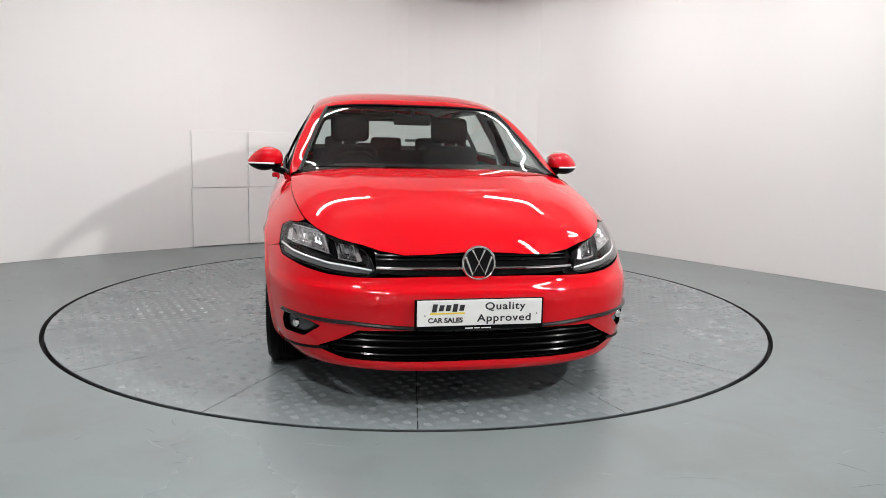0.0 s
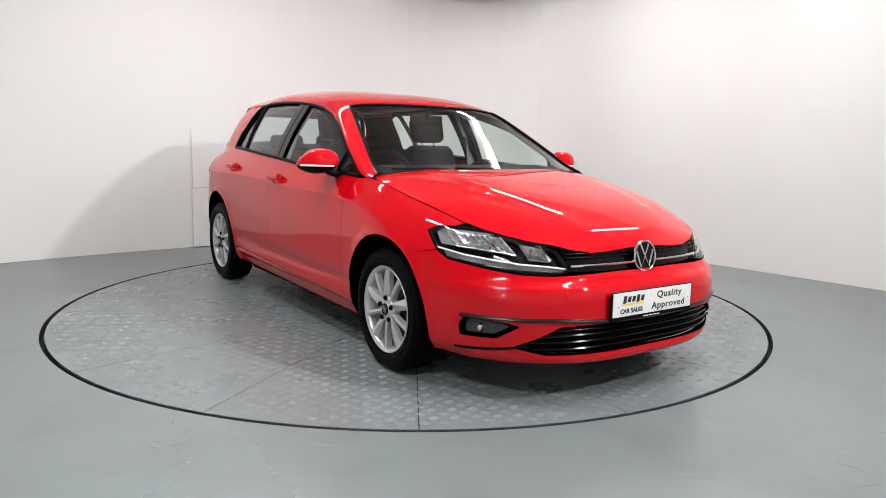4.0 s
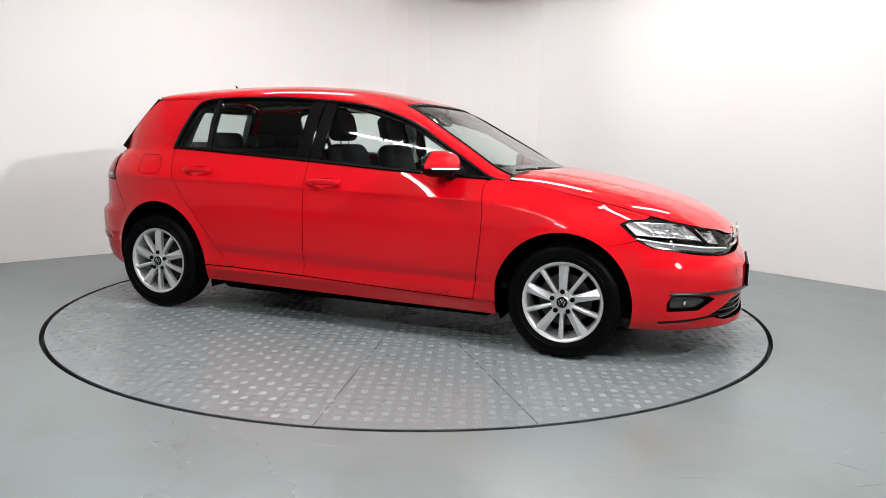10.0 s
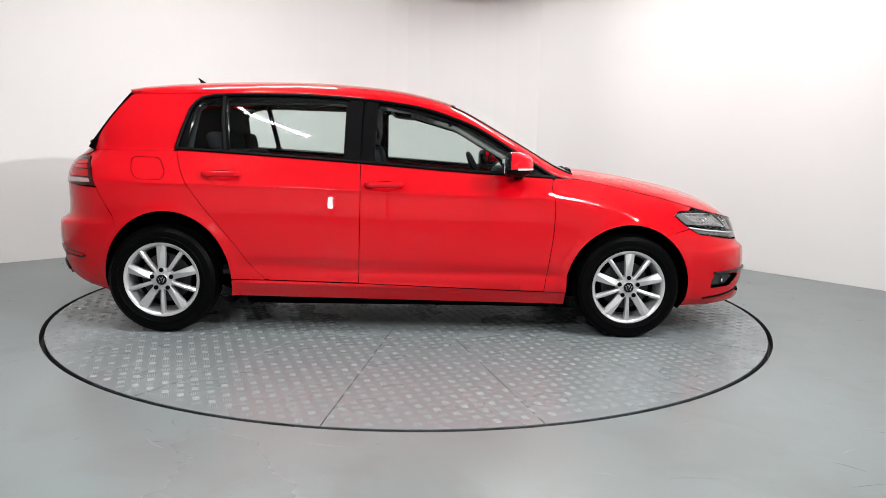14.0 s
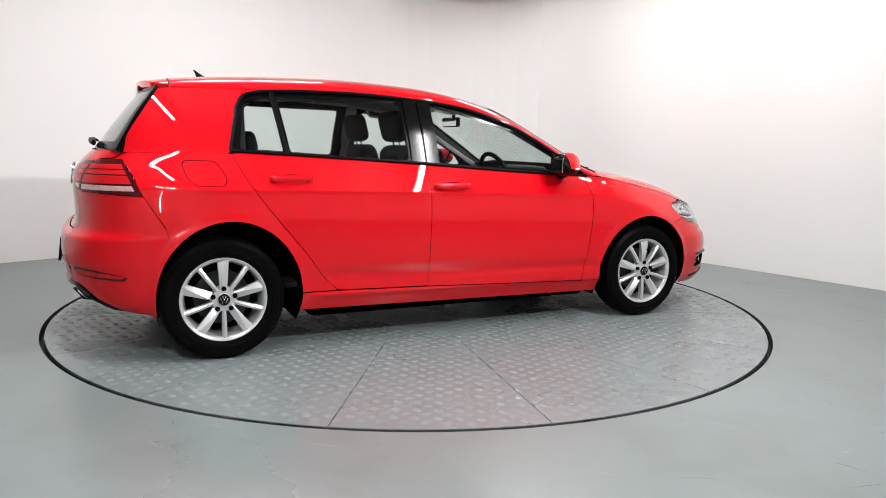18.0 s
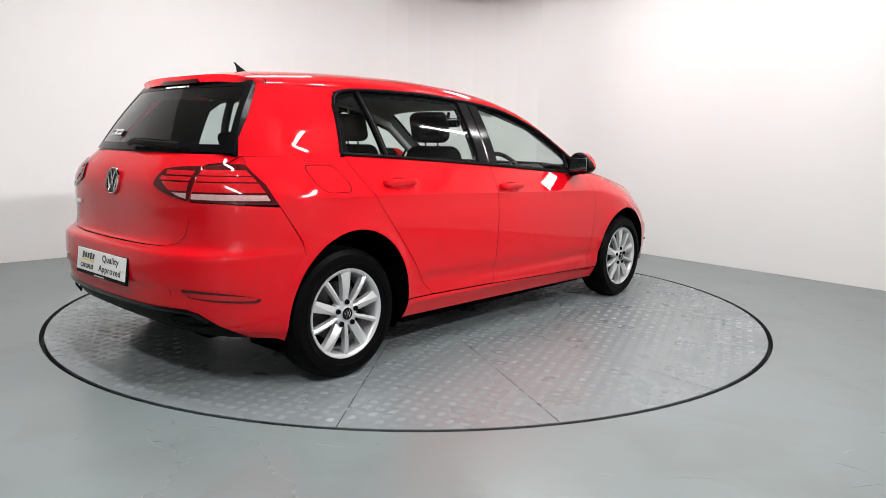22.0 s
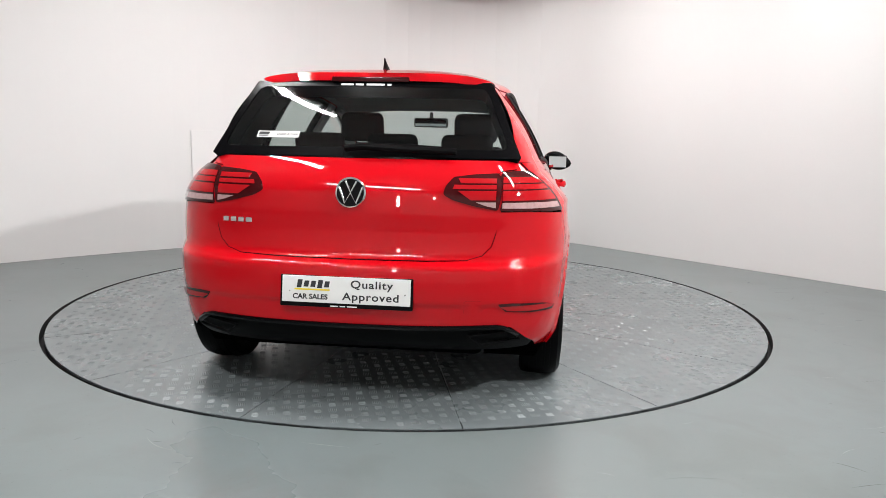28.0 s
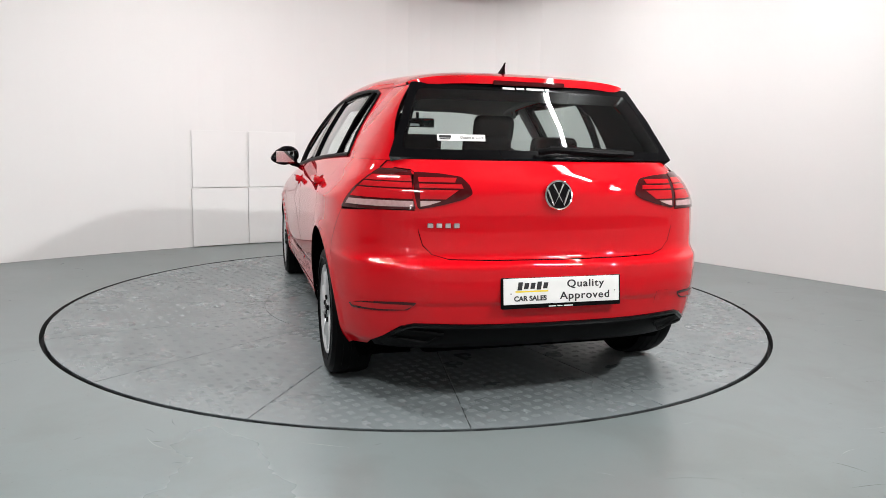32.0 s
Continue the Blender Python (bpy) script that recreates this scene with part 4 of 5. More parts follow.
def front():
    ys = [.68, .66, .64, .60, .55, .50, .45, .40, .30, .20, .10, 0]
    edge = [(bonnet_edge(y) - .001, y) for y in ys]
    side = [(x, float(bonnet_y(x)) - .0012) for x in np.linspace(.96, 1.625, 20)]
    half = side + edge
    back = [(.90 + .075 * (1 - (y / .745)**2), y) for y in np.linspace(-.74, .74, 19)]
    outline = half + [(x, -y) for x, y in half[::-1][1:]] + back
    patch("bonnet", bonnet, outline, RED, CAR, thick=.010, step=.02)
    top = {y: float(bonnet(bonnet_edge(y), y)[2]) - .003 for y in ys}
    # headlamps
    for mirror in (True, False):
        sg = -1 if mirror else 1
        hl = [F(.418, .567), F(.448, top[.45] - .018), F(.50, top[.50]), F(.55, top[.55]), F(.60, top[.60]), F(.64, top[.64]), F(.66, top[.66]), X(1.64, .737), X(1.60, .730), X(1.53, .728), X(1.495, .708), X(1.545, .668), X(1.585, .636), X(1.65, .603), F(.74, .588), F(.69, .581), F(.60, .566), F(.50, .558)]
        hl = rounded(hl, .012, 3)
        lamp = patch("headlight", body, hl, LENS, CAR, mirror=mirror, thick=.01, step=.03, label="clear wrap-around headlight with chrome reflectors")
        lamp.visible_shadow = False
        c = np.array(hl).mean(0)
        patch("lamp_rim", body, hl, BLACK_PLASTIC, lamp, lift=-.003, holes=[[tuple(c + (np.array(p) - c) * .982) for p in hl]], mirror=mirror, thick=.03)
        inner = [tuple(c + (np.array(p) - c) * .99) for p in hl]
        patch("housing", body, inner, LAMP_BLACK, lamp, lift=-.075, mirror=mirror, skirt=False)

        def at(y, z, depth=0.0):
            p = npt(y, z)
            return (p[0] - .92 * depth, sg * (p[1] - .38 * depth), z)
        # ribbed clear strip along the foot, under the light guide
        low = [(.44, .566, .583), (.50, .566, .586), (.60, .573, .593), (.69, .588, .607), (.74, .596, .617), (.785, .608, .632)]
        lx, l0, l1 = [p[0] for p in low], [p[1] for p in low], [p[2] for p in low]
        V, Fc = [], []
        n = 84
        for i in range(n + 1):
            y = .44 + .345 * i / n
            d = .016 + (.0015 if i % 2 else 0)
            for k in range(4):
                za, zb = float(np.interp(y, lx, l0)), float(np.interp(y, lx, l1))
                V.append(at(y, za + (zb - za) * k / 3, d))
            if i:
                a = 4 * i
                Fc += [(a - 4 + k, a + k, a + k + 1, a - 3 + k) for k in range(3)]
        obj("ribbed_strip", V, Fc, LAMP_STRIP, lamp, "grey ribbed clear strip", smooth=False)
        guide = [(.425, .578), (.50, .588), (.60, .596), (.69, .611), (.745, .622), (.795, .642)]
        part("light_guide", tube_bm([at(y, z, .012) for y, z in guide], .0042, 8), DRL, lamp, "white light guide bar", smooth=True)
        # two deep faceted reflector bowls in bright frames
        for cell in (((.598, .630), (.750, .652), (.748, .716), (.620, .706)), ((.492, .606), (.562, .614), (.578, .688), (.506, .668))):
            q = [np.array(p) for p in cell]
            nu, nv = 18, 8
            V, Fc = [], []
            for i in range(nu + 1):
                for k in range(nv + 1):
                    a, b2 = i / nu, k / nv
                    p = (q[0] * (1 - a) + q[1] * a) * (1 - b2) + (q[3] * (1 - a) + q[2] * a) * b2
                    dep = .026 + .038 * (1 - (2 * a - 1)**4) * (1 - (2 * b2 - 1)**4) + (.004 if i % 2 else 0)
                    V.append(at(p[0], p[1], dep))
                    if i and k:
                        m = i * (nv + 1) + k
                        Fc.append((m, m - 1, m - nv - 2, m - nv - 1))
            obj("reflector", V, Fc, REFLECTOR, lamp, "faceted chrome reflector bowl", smooth=False)
            rim = [at(p[0], p[1], .024) for p in q]
            part("reflector_frame", tube_bm(rim, .0045, 6, closed=True), SATIN, lamp, "bright frame", smooth=True)
            # broad bright blade at the inner or outer side of the bowl
            e0, e1 = (q[1], q[2]) if q[0][0] > .58 else (q[0], q[3])
            sd = .030 if q[0][0] > .58 else -.018
            V = [at(e0[0], e0[1], .022), at(e0[0] + sd, e0[1] + .004, .030), at(e1[0] + sd * .6, e1[1] + .004, .030), at(e1[0], e1[1], .022)]
            obj("reflector_blade", V, [(0, 1, 2, 3)], SATIN, lamp, smooth=False)
            cy, cz = (sum(p[0] for p in q) / 4, sum(p[1] for p in q) / 4)
            part("bulb", tube_bm([at(cy, cz, .062), at(cy, cz, .034)], .010, 12), CHROME, lamp, smooth=True)
    # upper grille
    gt = [F(y, top[y] - .004) for y in (.40, .30, .20, .10, 0)]
    ml = lambda l: [(2 * U_NOSE - u, z) for u, z in l]
    gr = [F(.415, .576), F(.42, top[.45] - .01)] + gt
    gb = [F(.3, .569), F(.15, .567), F(0, .566)]
    grille_o = gr + ml(gr[::-1][1:]) + ml(gb[:-1]) + gb[::-1]
    grille = patch("grille", body, grille_o, BLACK_GLOSS, CAR, lift=-.022, thick=.03)
    for z in (.592, .624, .640):
        pts = [npt(y, z) for y in np.linspace(.41, -.41, 31)]
        ch = z == .592
        part("chrome_bar" if ch else "grille_bar", tube_bm([(p[0] - (.004 if ch else .010), p[1], p[2]) for p in pts], .0075 if ch else .005, 8, flat=.9), CHROME if ch else BLACK_GLOSS, grille, "bright chrome bar" if ch else "", smooth=True)
    # bumper
    hb = [F(.42, .553), F(.50, .551), F(.60, .555), F(.69, .569), F(.74, .583), X(1.65, .598), X(1.582, .630)]
    a = arch(ARCH_F, 56, -18)
    low = [X(1.60, .182), X(1.75, .175), F(.70, .178), F(.5, .186), F(.3, .182), F(0, .178)]
    outline = [F(0, .559), F(.2, .560)] + hb + a + low
    outline = outline + ml(low[::-1][1:]) + ml(a[::-1]) + ml(hb[::-1]) + ml([F(.2, .560)])
    gtop = [F(0, .352), F(.3, .352), F(.485, .348)]
    gout = [F(.56, .305), F(.64, .262), F(.635, .252)]
    glow = [F(.59, .238), F(.537, .224), F(.31, .222), F(0, .222)]
    hole = gtop + gout + glow
    hole = hole + ml(hole[::-1][1:-1])
    fog = rounded([F(.672, .362), F(.778, .372), F(.786, .33), F(.778, .285), F(.695, .290), F(.630, .348)], .010)
    fogm = ml(fog)
    bumper = patch("front_bumper", body, outline, RED, CAR, holes=[hole, fog, fogm], step=.03, thick=.03, rows=(.19, .20, .212, .494, .503, .511, .519, .527, .536, .546))
    patch("lower_grille", body, hole, BLACK_PLASTIC, bumper, lift=-.035, skirt=False)
    for i, z in enumerate((.245, .275, .305, .33)):
        w = (.57, .58, .545, .50)[i]
        pts = [npt(y, z) for y in np.linspace(w, -w, 31)]
        part("grille_slat", tube_bm([(p[0] - .018, p[1], p[2]) for p in pts], .008, 6, flat=.8), BLACK_GLOSS, bumper, smooth=True)
    tow = rounded([F(-.40, .445), F(-.40, .50), F(-.47, .50), F(-.47, .445)], .01, 3)
    patch("tow_cover", body, tow, RED, bumper, lift=.0012, thick=.004)
    # dark strip from the number plate out to the fog lamps
    ys = np.linspace(.786, -.786, 61)
    zs = .355 + .020 * np.minimum(1, np.abs(ys) / .5)**2 + .002 * np.abs(ys)
    pts = [npt(y, z) for y, z in zip(ys, zs)]
    part("bumper_strip", tube_bm([(p[0] + .001, p[1], p[2]) for p in pts], .0105, 8, flat=.8), STRIP_GLOSS, bumper, "dark grey satin strip", smooth=True)
    for s in (1, -1):
        pts = [npt(s * y, .258 - .033 * (y - .62) / .155) for y in np.linspace(.60, .775, 16)]
        part("lip_strip", tube_bm([tuple(p) for p in pts], .006, 8), BLACK_PLASTIC, bumper, smooth=True)
    for mirror in (True, False):
        sg = -1 if mirror else 1
        fl = patch("fog_lamp_bezel", body, fog, BLACK_PLASTIC, bumper, lift=-.03, skirt=False, mirror=mirror)
        glass = rounded([F(.690, .350), F(.770, .358), F(.776, .330), F(.770, .298), F(.705, .302), F(.665, .338)], .008)
        patch("fog_lamp", body, glass, LAMP_GREY, bumper, lift=-.020, thick=.01, mirror=mirror, label="small clear fog lamp with a grey reflector")
        fp = npt(.735, .328)
        bm = bmesh.new()
        bmesh.ops.create_uvsphere(bm, u_segments=20, v_segments=10, radius=.019, matrix=Matrix.Translation((fp[0] - .017, sg * (fp[1] - .010), .328)) @ Matrix.Diagonal((.5, 1, 1, 1)))
        part("fog_bulb", bm, CHROME, bumper, smooth=True)


def tail():
    ml = lambda l: [(2 * U_TAIL - u, z) for u, z in l]
    gate = [Rr(.650, 1.024), Rr(.645, .992), Rr(.585, .985), Rr(.572, .972), Rr(.570, .74), Rr(.555, .69), Rr(.52, .655), Rr(.46, .638), Rr(.3, .634), Rr(0, .632)]
    outline = gate + ml(gate[::-1][1:]) + [Rr(y, 1.024) for y in (-.5, -.3, -.1, .1, .3, .5)]
    gateo = patch("tailgate", body, outline, RED, CAR, step=.03, rows=(.637, .643, .650, .660))
    hb = [Rr(.30, .6305), Rr(.46, .6350), Rr(.5225, .6525), Rr(.558, .6885), Rr(.5735, .74), Rr(.5745, .826), Rr(.70, .826), X(-1.7535, .812), X(-1.662, .66)]
    a = arch(ARCH_R, 140, 192)
    low = [X(-1.75, .24), X(-1.85, .255), Rr(.738, .280), Rr(.70, .315), Rr(.64, .370), Rr(.55, .374), Rr(.3, .363), Rr(0, .360)]
    outline = [Rr(0, .6285)] + hb + a + low
    outline = outline + ml(low[::-1][1:]) + ml(a[::-1]) + ml(hb[::-1])
    bump = patch("rear_bumper", body, outline, RED, CAR, step=.032, thick=.03, rows=(.446, .453, .459, .465, .472, .48, .598, .606, .613, .620, .6255))
    v = [X(-1.85, .238), Rr(.742, .277), Rr(.706, .313), Rr(.645, .372), Rr(.55, .377), Rr(.3, .366), Rr(0, .363)]
    vl = [Rr(.66, .238), Rr(.3, .238), Rr(0, .238)]
    val = patch("diffuser", body, v + ml(v[::-1][1:]) + ml(vl) + vl[::-1][1:], BLACK_PLASTIC, CAR, lift=-.012, thick=.05, label="black plastic lower bumper")
    pts = [npt(y, z, True) for y, z in [(y, .365 + .008 * min(1, abs(y) / .5)**2 - .062 * max(0, (abs(y) - .60) / .10)**1.2) for y in np.linspace(.67, -.67, 51)]]
    part("diffuser_edge", tube_bm([(p[0], p[1], p[2]) for p in pts], .011, 8), BLACK_GLOSS, val, smooth=True)
    for s in (1, -1):
        pts = [npt(y, z, True) for y, z in ((s * .68, .312), (s * .53, .292), (s * .48, .335), (s * .63, .355))]
        part("false_outlet", tube_bm([tuple(p) for p in pts], .006, 6, closed=True), BLACK_PLASTIC, val, smooth=True)
    tow = rounded([Rr(-.46, .425), Rr(-.46, .485), Rr(-.53, .485), Rr(-.53, .425)], .01, 3)
    patch("tow_cover", body, tow, RED, bump, lift=.0012, thick=.004)
    # shelf crease and bumper reflectors
    for mirror in (True, False):
        sg = -1 if mirror else 1
        rf = rounded([Rr(.590, .469), Rr(.64, .470), Rr(.72, .462), Rr(.779, .450), X(-1.835, .430), X(-1.850, .415), Rr(.72, .424), Rr(.618, .437)], .005, 3)
        refl = patch("rear_reflector", body, rf, TAIL_DARK, bump, mirror=mirror, lift=.005, thick=.012, step=.012, label="narrow red reflector with a dark edge")
        cr = np.array(rf).mean(0)
        patch("reflector_lens", body, [tuple(cr + (np.array(p) - cr) * np.array([.93, .62])) for p in rf], TAIL_RED, refl, mirror=mirror, lift=.0075, thick=.002, step=.012)
        outer = rounded([Rr(.583, .976), Rr(.64, .982), X(-1.832, .983), X(-1.795, .905), X(-1.757, .822), Rr(.79, .824), Rr(.70, .828), Rr(.583, .831)], .01, 3)
        inner = rounded([Rr(.575, .973), Rr(.48, .968), Rr(.40, .957), Rr(.372, .925), Rr(.362, .893), Rr(.40, .872), Rr(.48, .850), Rr(.575, .831)], .012, 3)
        patch("lamp_corner", body, [Rr(.56, .972), Rr(.57, .995), Rr(.64, 1.022), Rr(.70, 1.015), X(-1.80, .99), X(-1.80, .96), Rr(.70, .96)], RED, bump, mirror=mirror, lift=-.007, skirt=False)
        for nm, pl in (("tail_light", outer), ("gate_light", inner)):
            l = patch(nm, body, pl, TAIL_DARK, CAR, mirror=mirror, lift=.006, thick=.02, label="red tail light with smoked bands and a clear strip")
            if nm == "tail_light":
                bands = [(.936, .957), (.912, .931), (.870, .906)]
                for z0, z1 in bands:
                    patch("red_band", body, [Rr(.592, z0), Rr(.592, z1), Rr(.68, z1), X(-1.835 + (.95 - z1) * .42, z1), X(-1.835 + (.95 - z0) * .42, z0), Rr(.68, z0)], TAIL_RED, l, mirror=mirror, lift=.0075, thick=.003)
                patch("clear_band", body, [Rr(.592, .841), Rr(.592, .862), Rr(.68, .862), X(-1.80, .860), X(-1.79, .839), Rr(.70, .839)], TAIL_CLEAR, l, mirror=mirror, lift=.0075, thick=.003, label="pale clear strip")
            else:
                for z0, z1, y1, y0 in ((.935, .952, .42, .43), (.913, .928, .405, .40), (.872, .906, .42, .47)):
                    patch("red_band", body, [Rr(.566, z0), Rr(.566, z1), Rr(y1, z1), Rr(y0, z0)], TAIL_RED, l, mirror=mirror, lift=.0075, thick=.003)
                patch("clear_band", body, [Rr(.566, .842), Rr(.566, .864), Rr(.49, .864), Rr(.53, .850)], TAIL_CLEAR, l, mirror=mirror, lift=.0075, thick=.003)
    # rear glass, black edge, wiper
    gl = rounded([(-.662, 1.032), (.662, 1.032), (.615, 1.14), (.525, 1.352), (-.525, 1.352), (-.615, 1.14)], .01, 3)
    hole = rounded([(-.603, 1.066), (.603, 1.066), (.594, 1.11), (.502, 1.326), (-.502, 1.326), (-.594, 1.11)], .035, 4)
    patch("glass_border", rear_glass, gl, GLASS_BLACK, gateo, holes=[hole], step=.04, thick=.07)
    ob = patch("rear_windscreen", rear_glass, hole, glass_mat("rear_glass", (0.62, 0.68, 0.67), 0.045), gateo, lift=-.002, step=.05, skirt=False)
    ob.visible_shadow = False
    # spoiler
    sp = [sy(-1.606, .525)] + [sy(x, y) for x, y in path([(-1.615, .520), (-1.64, .512), (-1.67, .495), (-1.69, .46)], 4)] + [sy(-1.69 - .05 * (1 - (y / .46)**2), y) for y in np.linspace(.44, -.44, 17)]
    spm = [sy(x, -y) for x, y in path([(-1.615, .520), (-1.64, .512), (-1.67, .495), (-1.69, .46)], 4)][::-1] + [sy(-1.606, -.525)]
    outline = sp + spm + [(-1.606, p) for p in np.linspace(spm[-1][1], sp[0][1], 20)[1:-1]]
    spo = patch("roof_spoiler", shell, outline, RED, CAR, step=.04, thick=.034, rim=RED)
    part("brake_light", box_bm((.02, .34, .022), (-1.728, 0, 1.357), .006), TAIL_DARK, spo, "dark red high brake light", smooth=True)
    V, Fc = [], []
    for i, y in enumerate(np.linspace(-.47, .47, 21)):
        x = -1.685 - .05 * (1 - (y / .47)**2)
        z = float(shell_zr(x)) - .045 - .03 * (abs(y) / .47)**3 * .6
        V += [(x, y, z), (x + .06, y, z - .012)]
        if i:
            Fc.append((2 * i - 2, 2 * i, 2 * i + 1, 2 * i - 1))
    obj("spoiler_underside", V, Fc, BLACK_GLOSS, spo)
    piv = rear_glass(0.02, 1.055)
    part("wiper_arm", tube_bm([(piv[0] - .02, .05, 1.062), (piv[0] - .035, -.02, 1.072), (piv[0] - .03, -.18, 1.064), (piv[0] - .012, -.40, 1.058)], .011, 8, flat=1.3), BLACK_PLASTIC, gateo, smooth=True)
    part("wiper_blade", tube_bm([(piv[0] - .02, .0, 1.082), (piv[0] - .012, -.2, 1.078), (piv[0] + .005, -.37, 1.07)], .007, 6), RUBBER, gateo, smooth=True)


def emblem(name, m, r, parent, dark):
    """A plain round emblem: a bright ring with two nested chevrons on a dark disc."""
    e = part(name, lathe([(.001, .004), (r * .9, .004), (r * .9, 0)], 36, "Z"), BLACK_GLOSS if dark else RED_DEEP, parent, "round chrome emblem")
    e.matrix_basis = m
    part("ring", lathe([(r * .86, .002), (r * .88, .009), (r * .95, .012), (r, .008), (r, 0)], 40, "Z"), CHROME, e, smooth=True)
    for pts in ([(-.36, .74), (0, .02), (.36, .74)], [(-.76, .36), (-.36, -.66), (0, .0), (.36, -.66), (.76, .36)]):
        p = [(a * r, b * r, .006) for a, b in pts]
        part("chevron", tube_bm(p, r * .078, 6, flat=.6), CHROME, e)
    return e


def text_mesh(words, size, material, parent, m, bold=0.0, align="CENTER", name="lettering", spread=1.0):
    cu = bpy.data.curves.new("t", "FONT")
    cu.body, cu.size, cu.align_x, cu.extrude, cu.offset, cu.space_character = words, size, align, .0004, bold, spread
    tmp = bpy.data.objects.new("t", cu)
    scene.collection.objects.link(tmp)
    me = bpy.data.meshes.new_from_object(tmp.evaluated_get(bpy.context.evaluated_depsgraph_get()))
    bpy.data.objects.remove(tmp)
    me.materials.clear()
    me.materials.append(material)
    ob = new(name, me)
    ob.parent = parent
    ob.matrix_basis = m
    return ob


def bar(parent, m, w, h, material, shear=0.0, name="printed_bar"):
    V = [(-w / 2, -h / 2, 0), (w / 2, -h / 2, 0), (w / 2 + shear, h / 2, 0), (-w / 2 + shear, h / 2, 0)]
    V += [(x, y, .0005) for x, y, z in V]
    ob = obj(name, V, [(4, 5, 6, 7), (0, 1, 5, 4), (1, 2, 6, 5), (2, 3, 7, 6), (3, 0, 4, 7)], material, parent, smooth=False)
    ob.matrix_basis = m
    return ob


def sign_plate(m):
    """Dealer's plate: white face in a black frame, with printed words and plain bars."""
    p = part("dealer_plate", box_bm((.53, .125, .012), (0, -.006, 0), .004), BLACK_PLASTIC, CAR, "white dealer plate in a black frame")
    p.matrix_basis = m
    part("face", box_bm((.512, .104, .004), (0, .001, .0065), .001, segments=1), PLATE_WHITE, p, "white plate face")
    T = lambda x, y: pose(x, y, .0092)
    text_mesh("Quality", .042, INK, p, T(.102, .012) @ Matrix.Diagonal((1.20, 1, 1, 1)), .0007, spread=1.12)
    text_mesh("Approved", .042, INK, p, T(.100, -.036) @ Matrix.Diagonal((1.20, 1, 1, 1)), .0007, spread=1.12)
    text_mesh("CAR SALES", .0275, INK, p, T(-.142, -.037) @ Matrix.Diagonal((1.06, 1, 1, 1)), .0009)
    # the trade name stays plain shapes
    for i in range(5):
        bar(p, T(-.188 + .0275 * i, .022), .019, .032 if i in (0, 3) else .024, INK, .005)
    bar(p, T(-.135, .000), .142, .006, YELLOW)
    for i, w in enumerate((.032, .022, .040)):
        bar(p, pose((-.045, -.012, .026)[i], -.0625, .0065), w, .0045, INK_WHITE)
    for x in (-.225, .235):
        part("screw", lathe([(.001, .001), (.003, .001), (.003, 0)], 10, "Z"), STEEL, p).matrix_basis = pose(x, -.008, .0088)
    return p


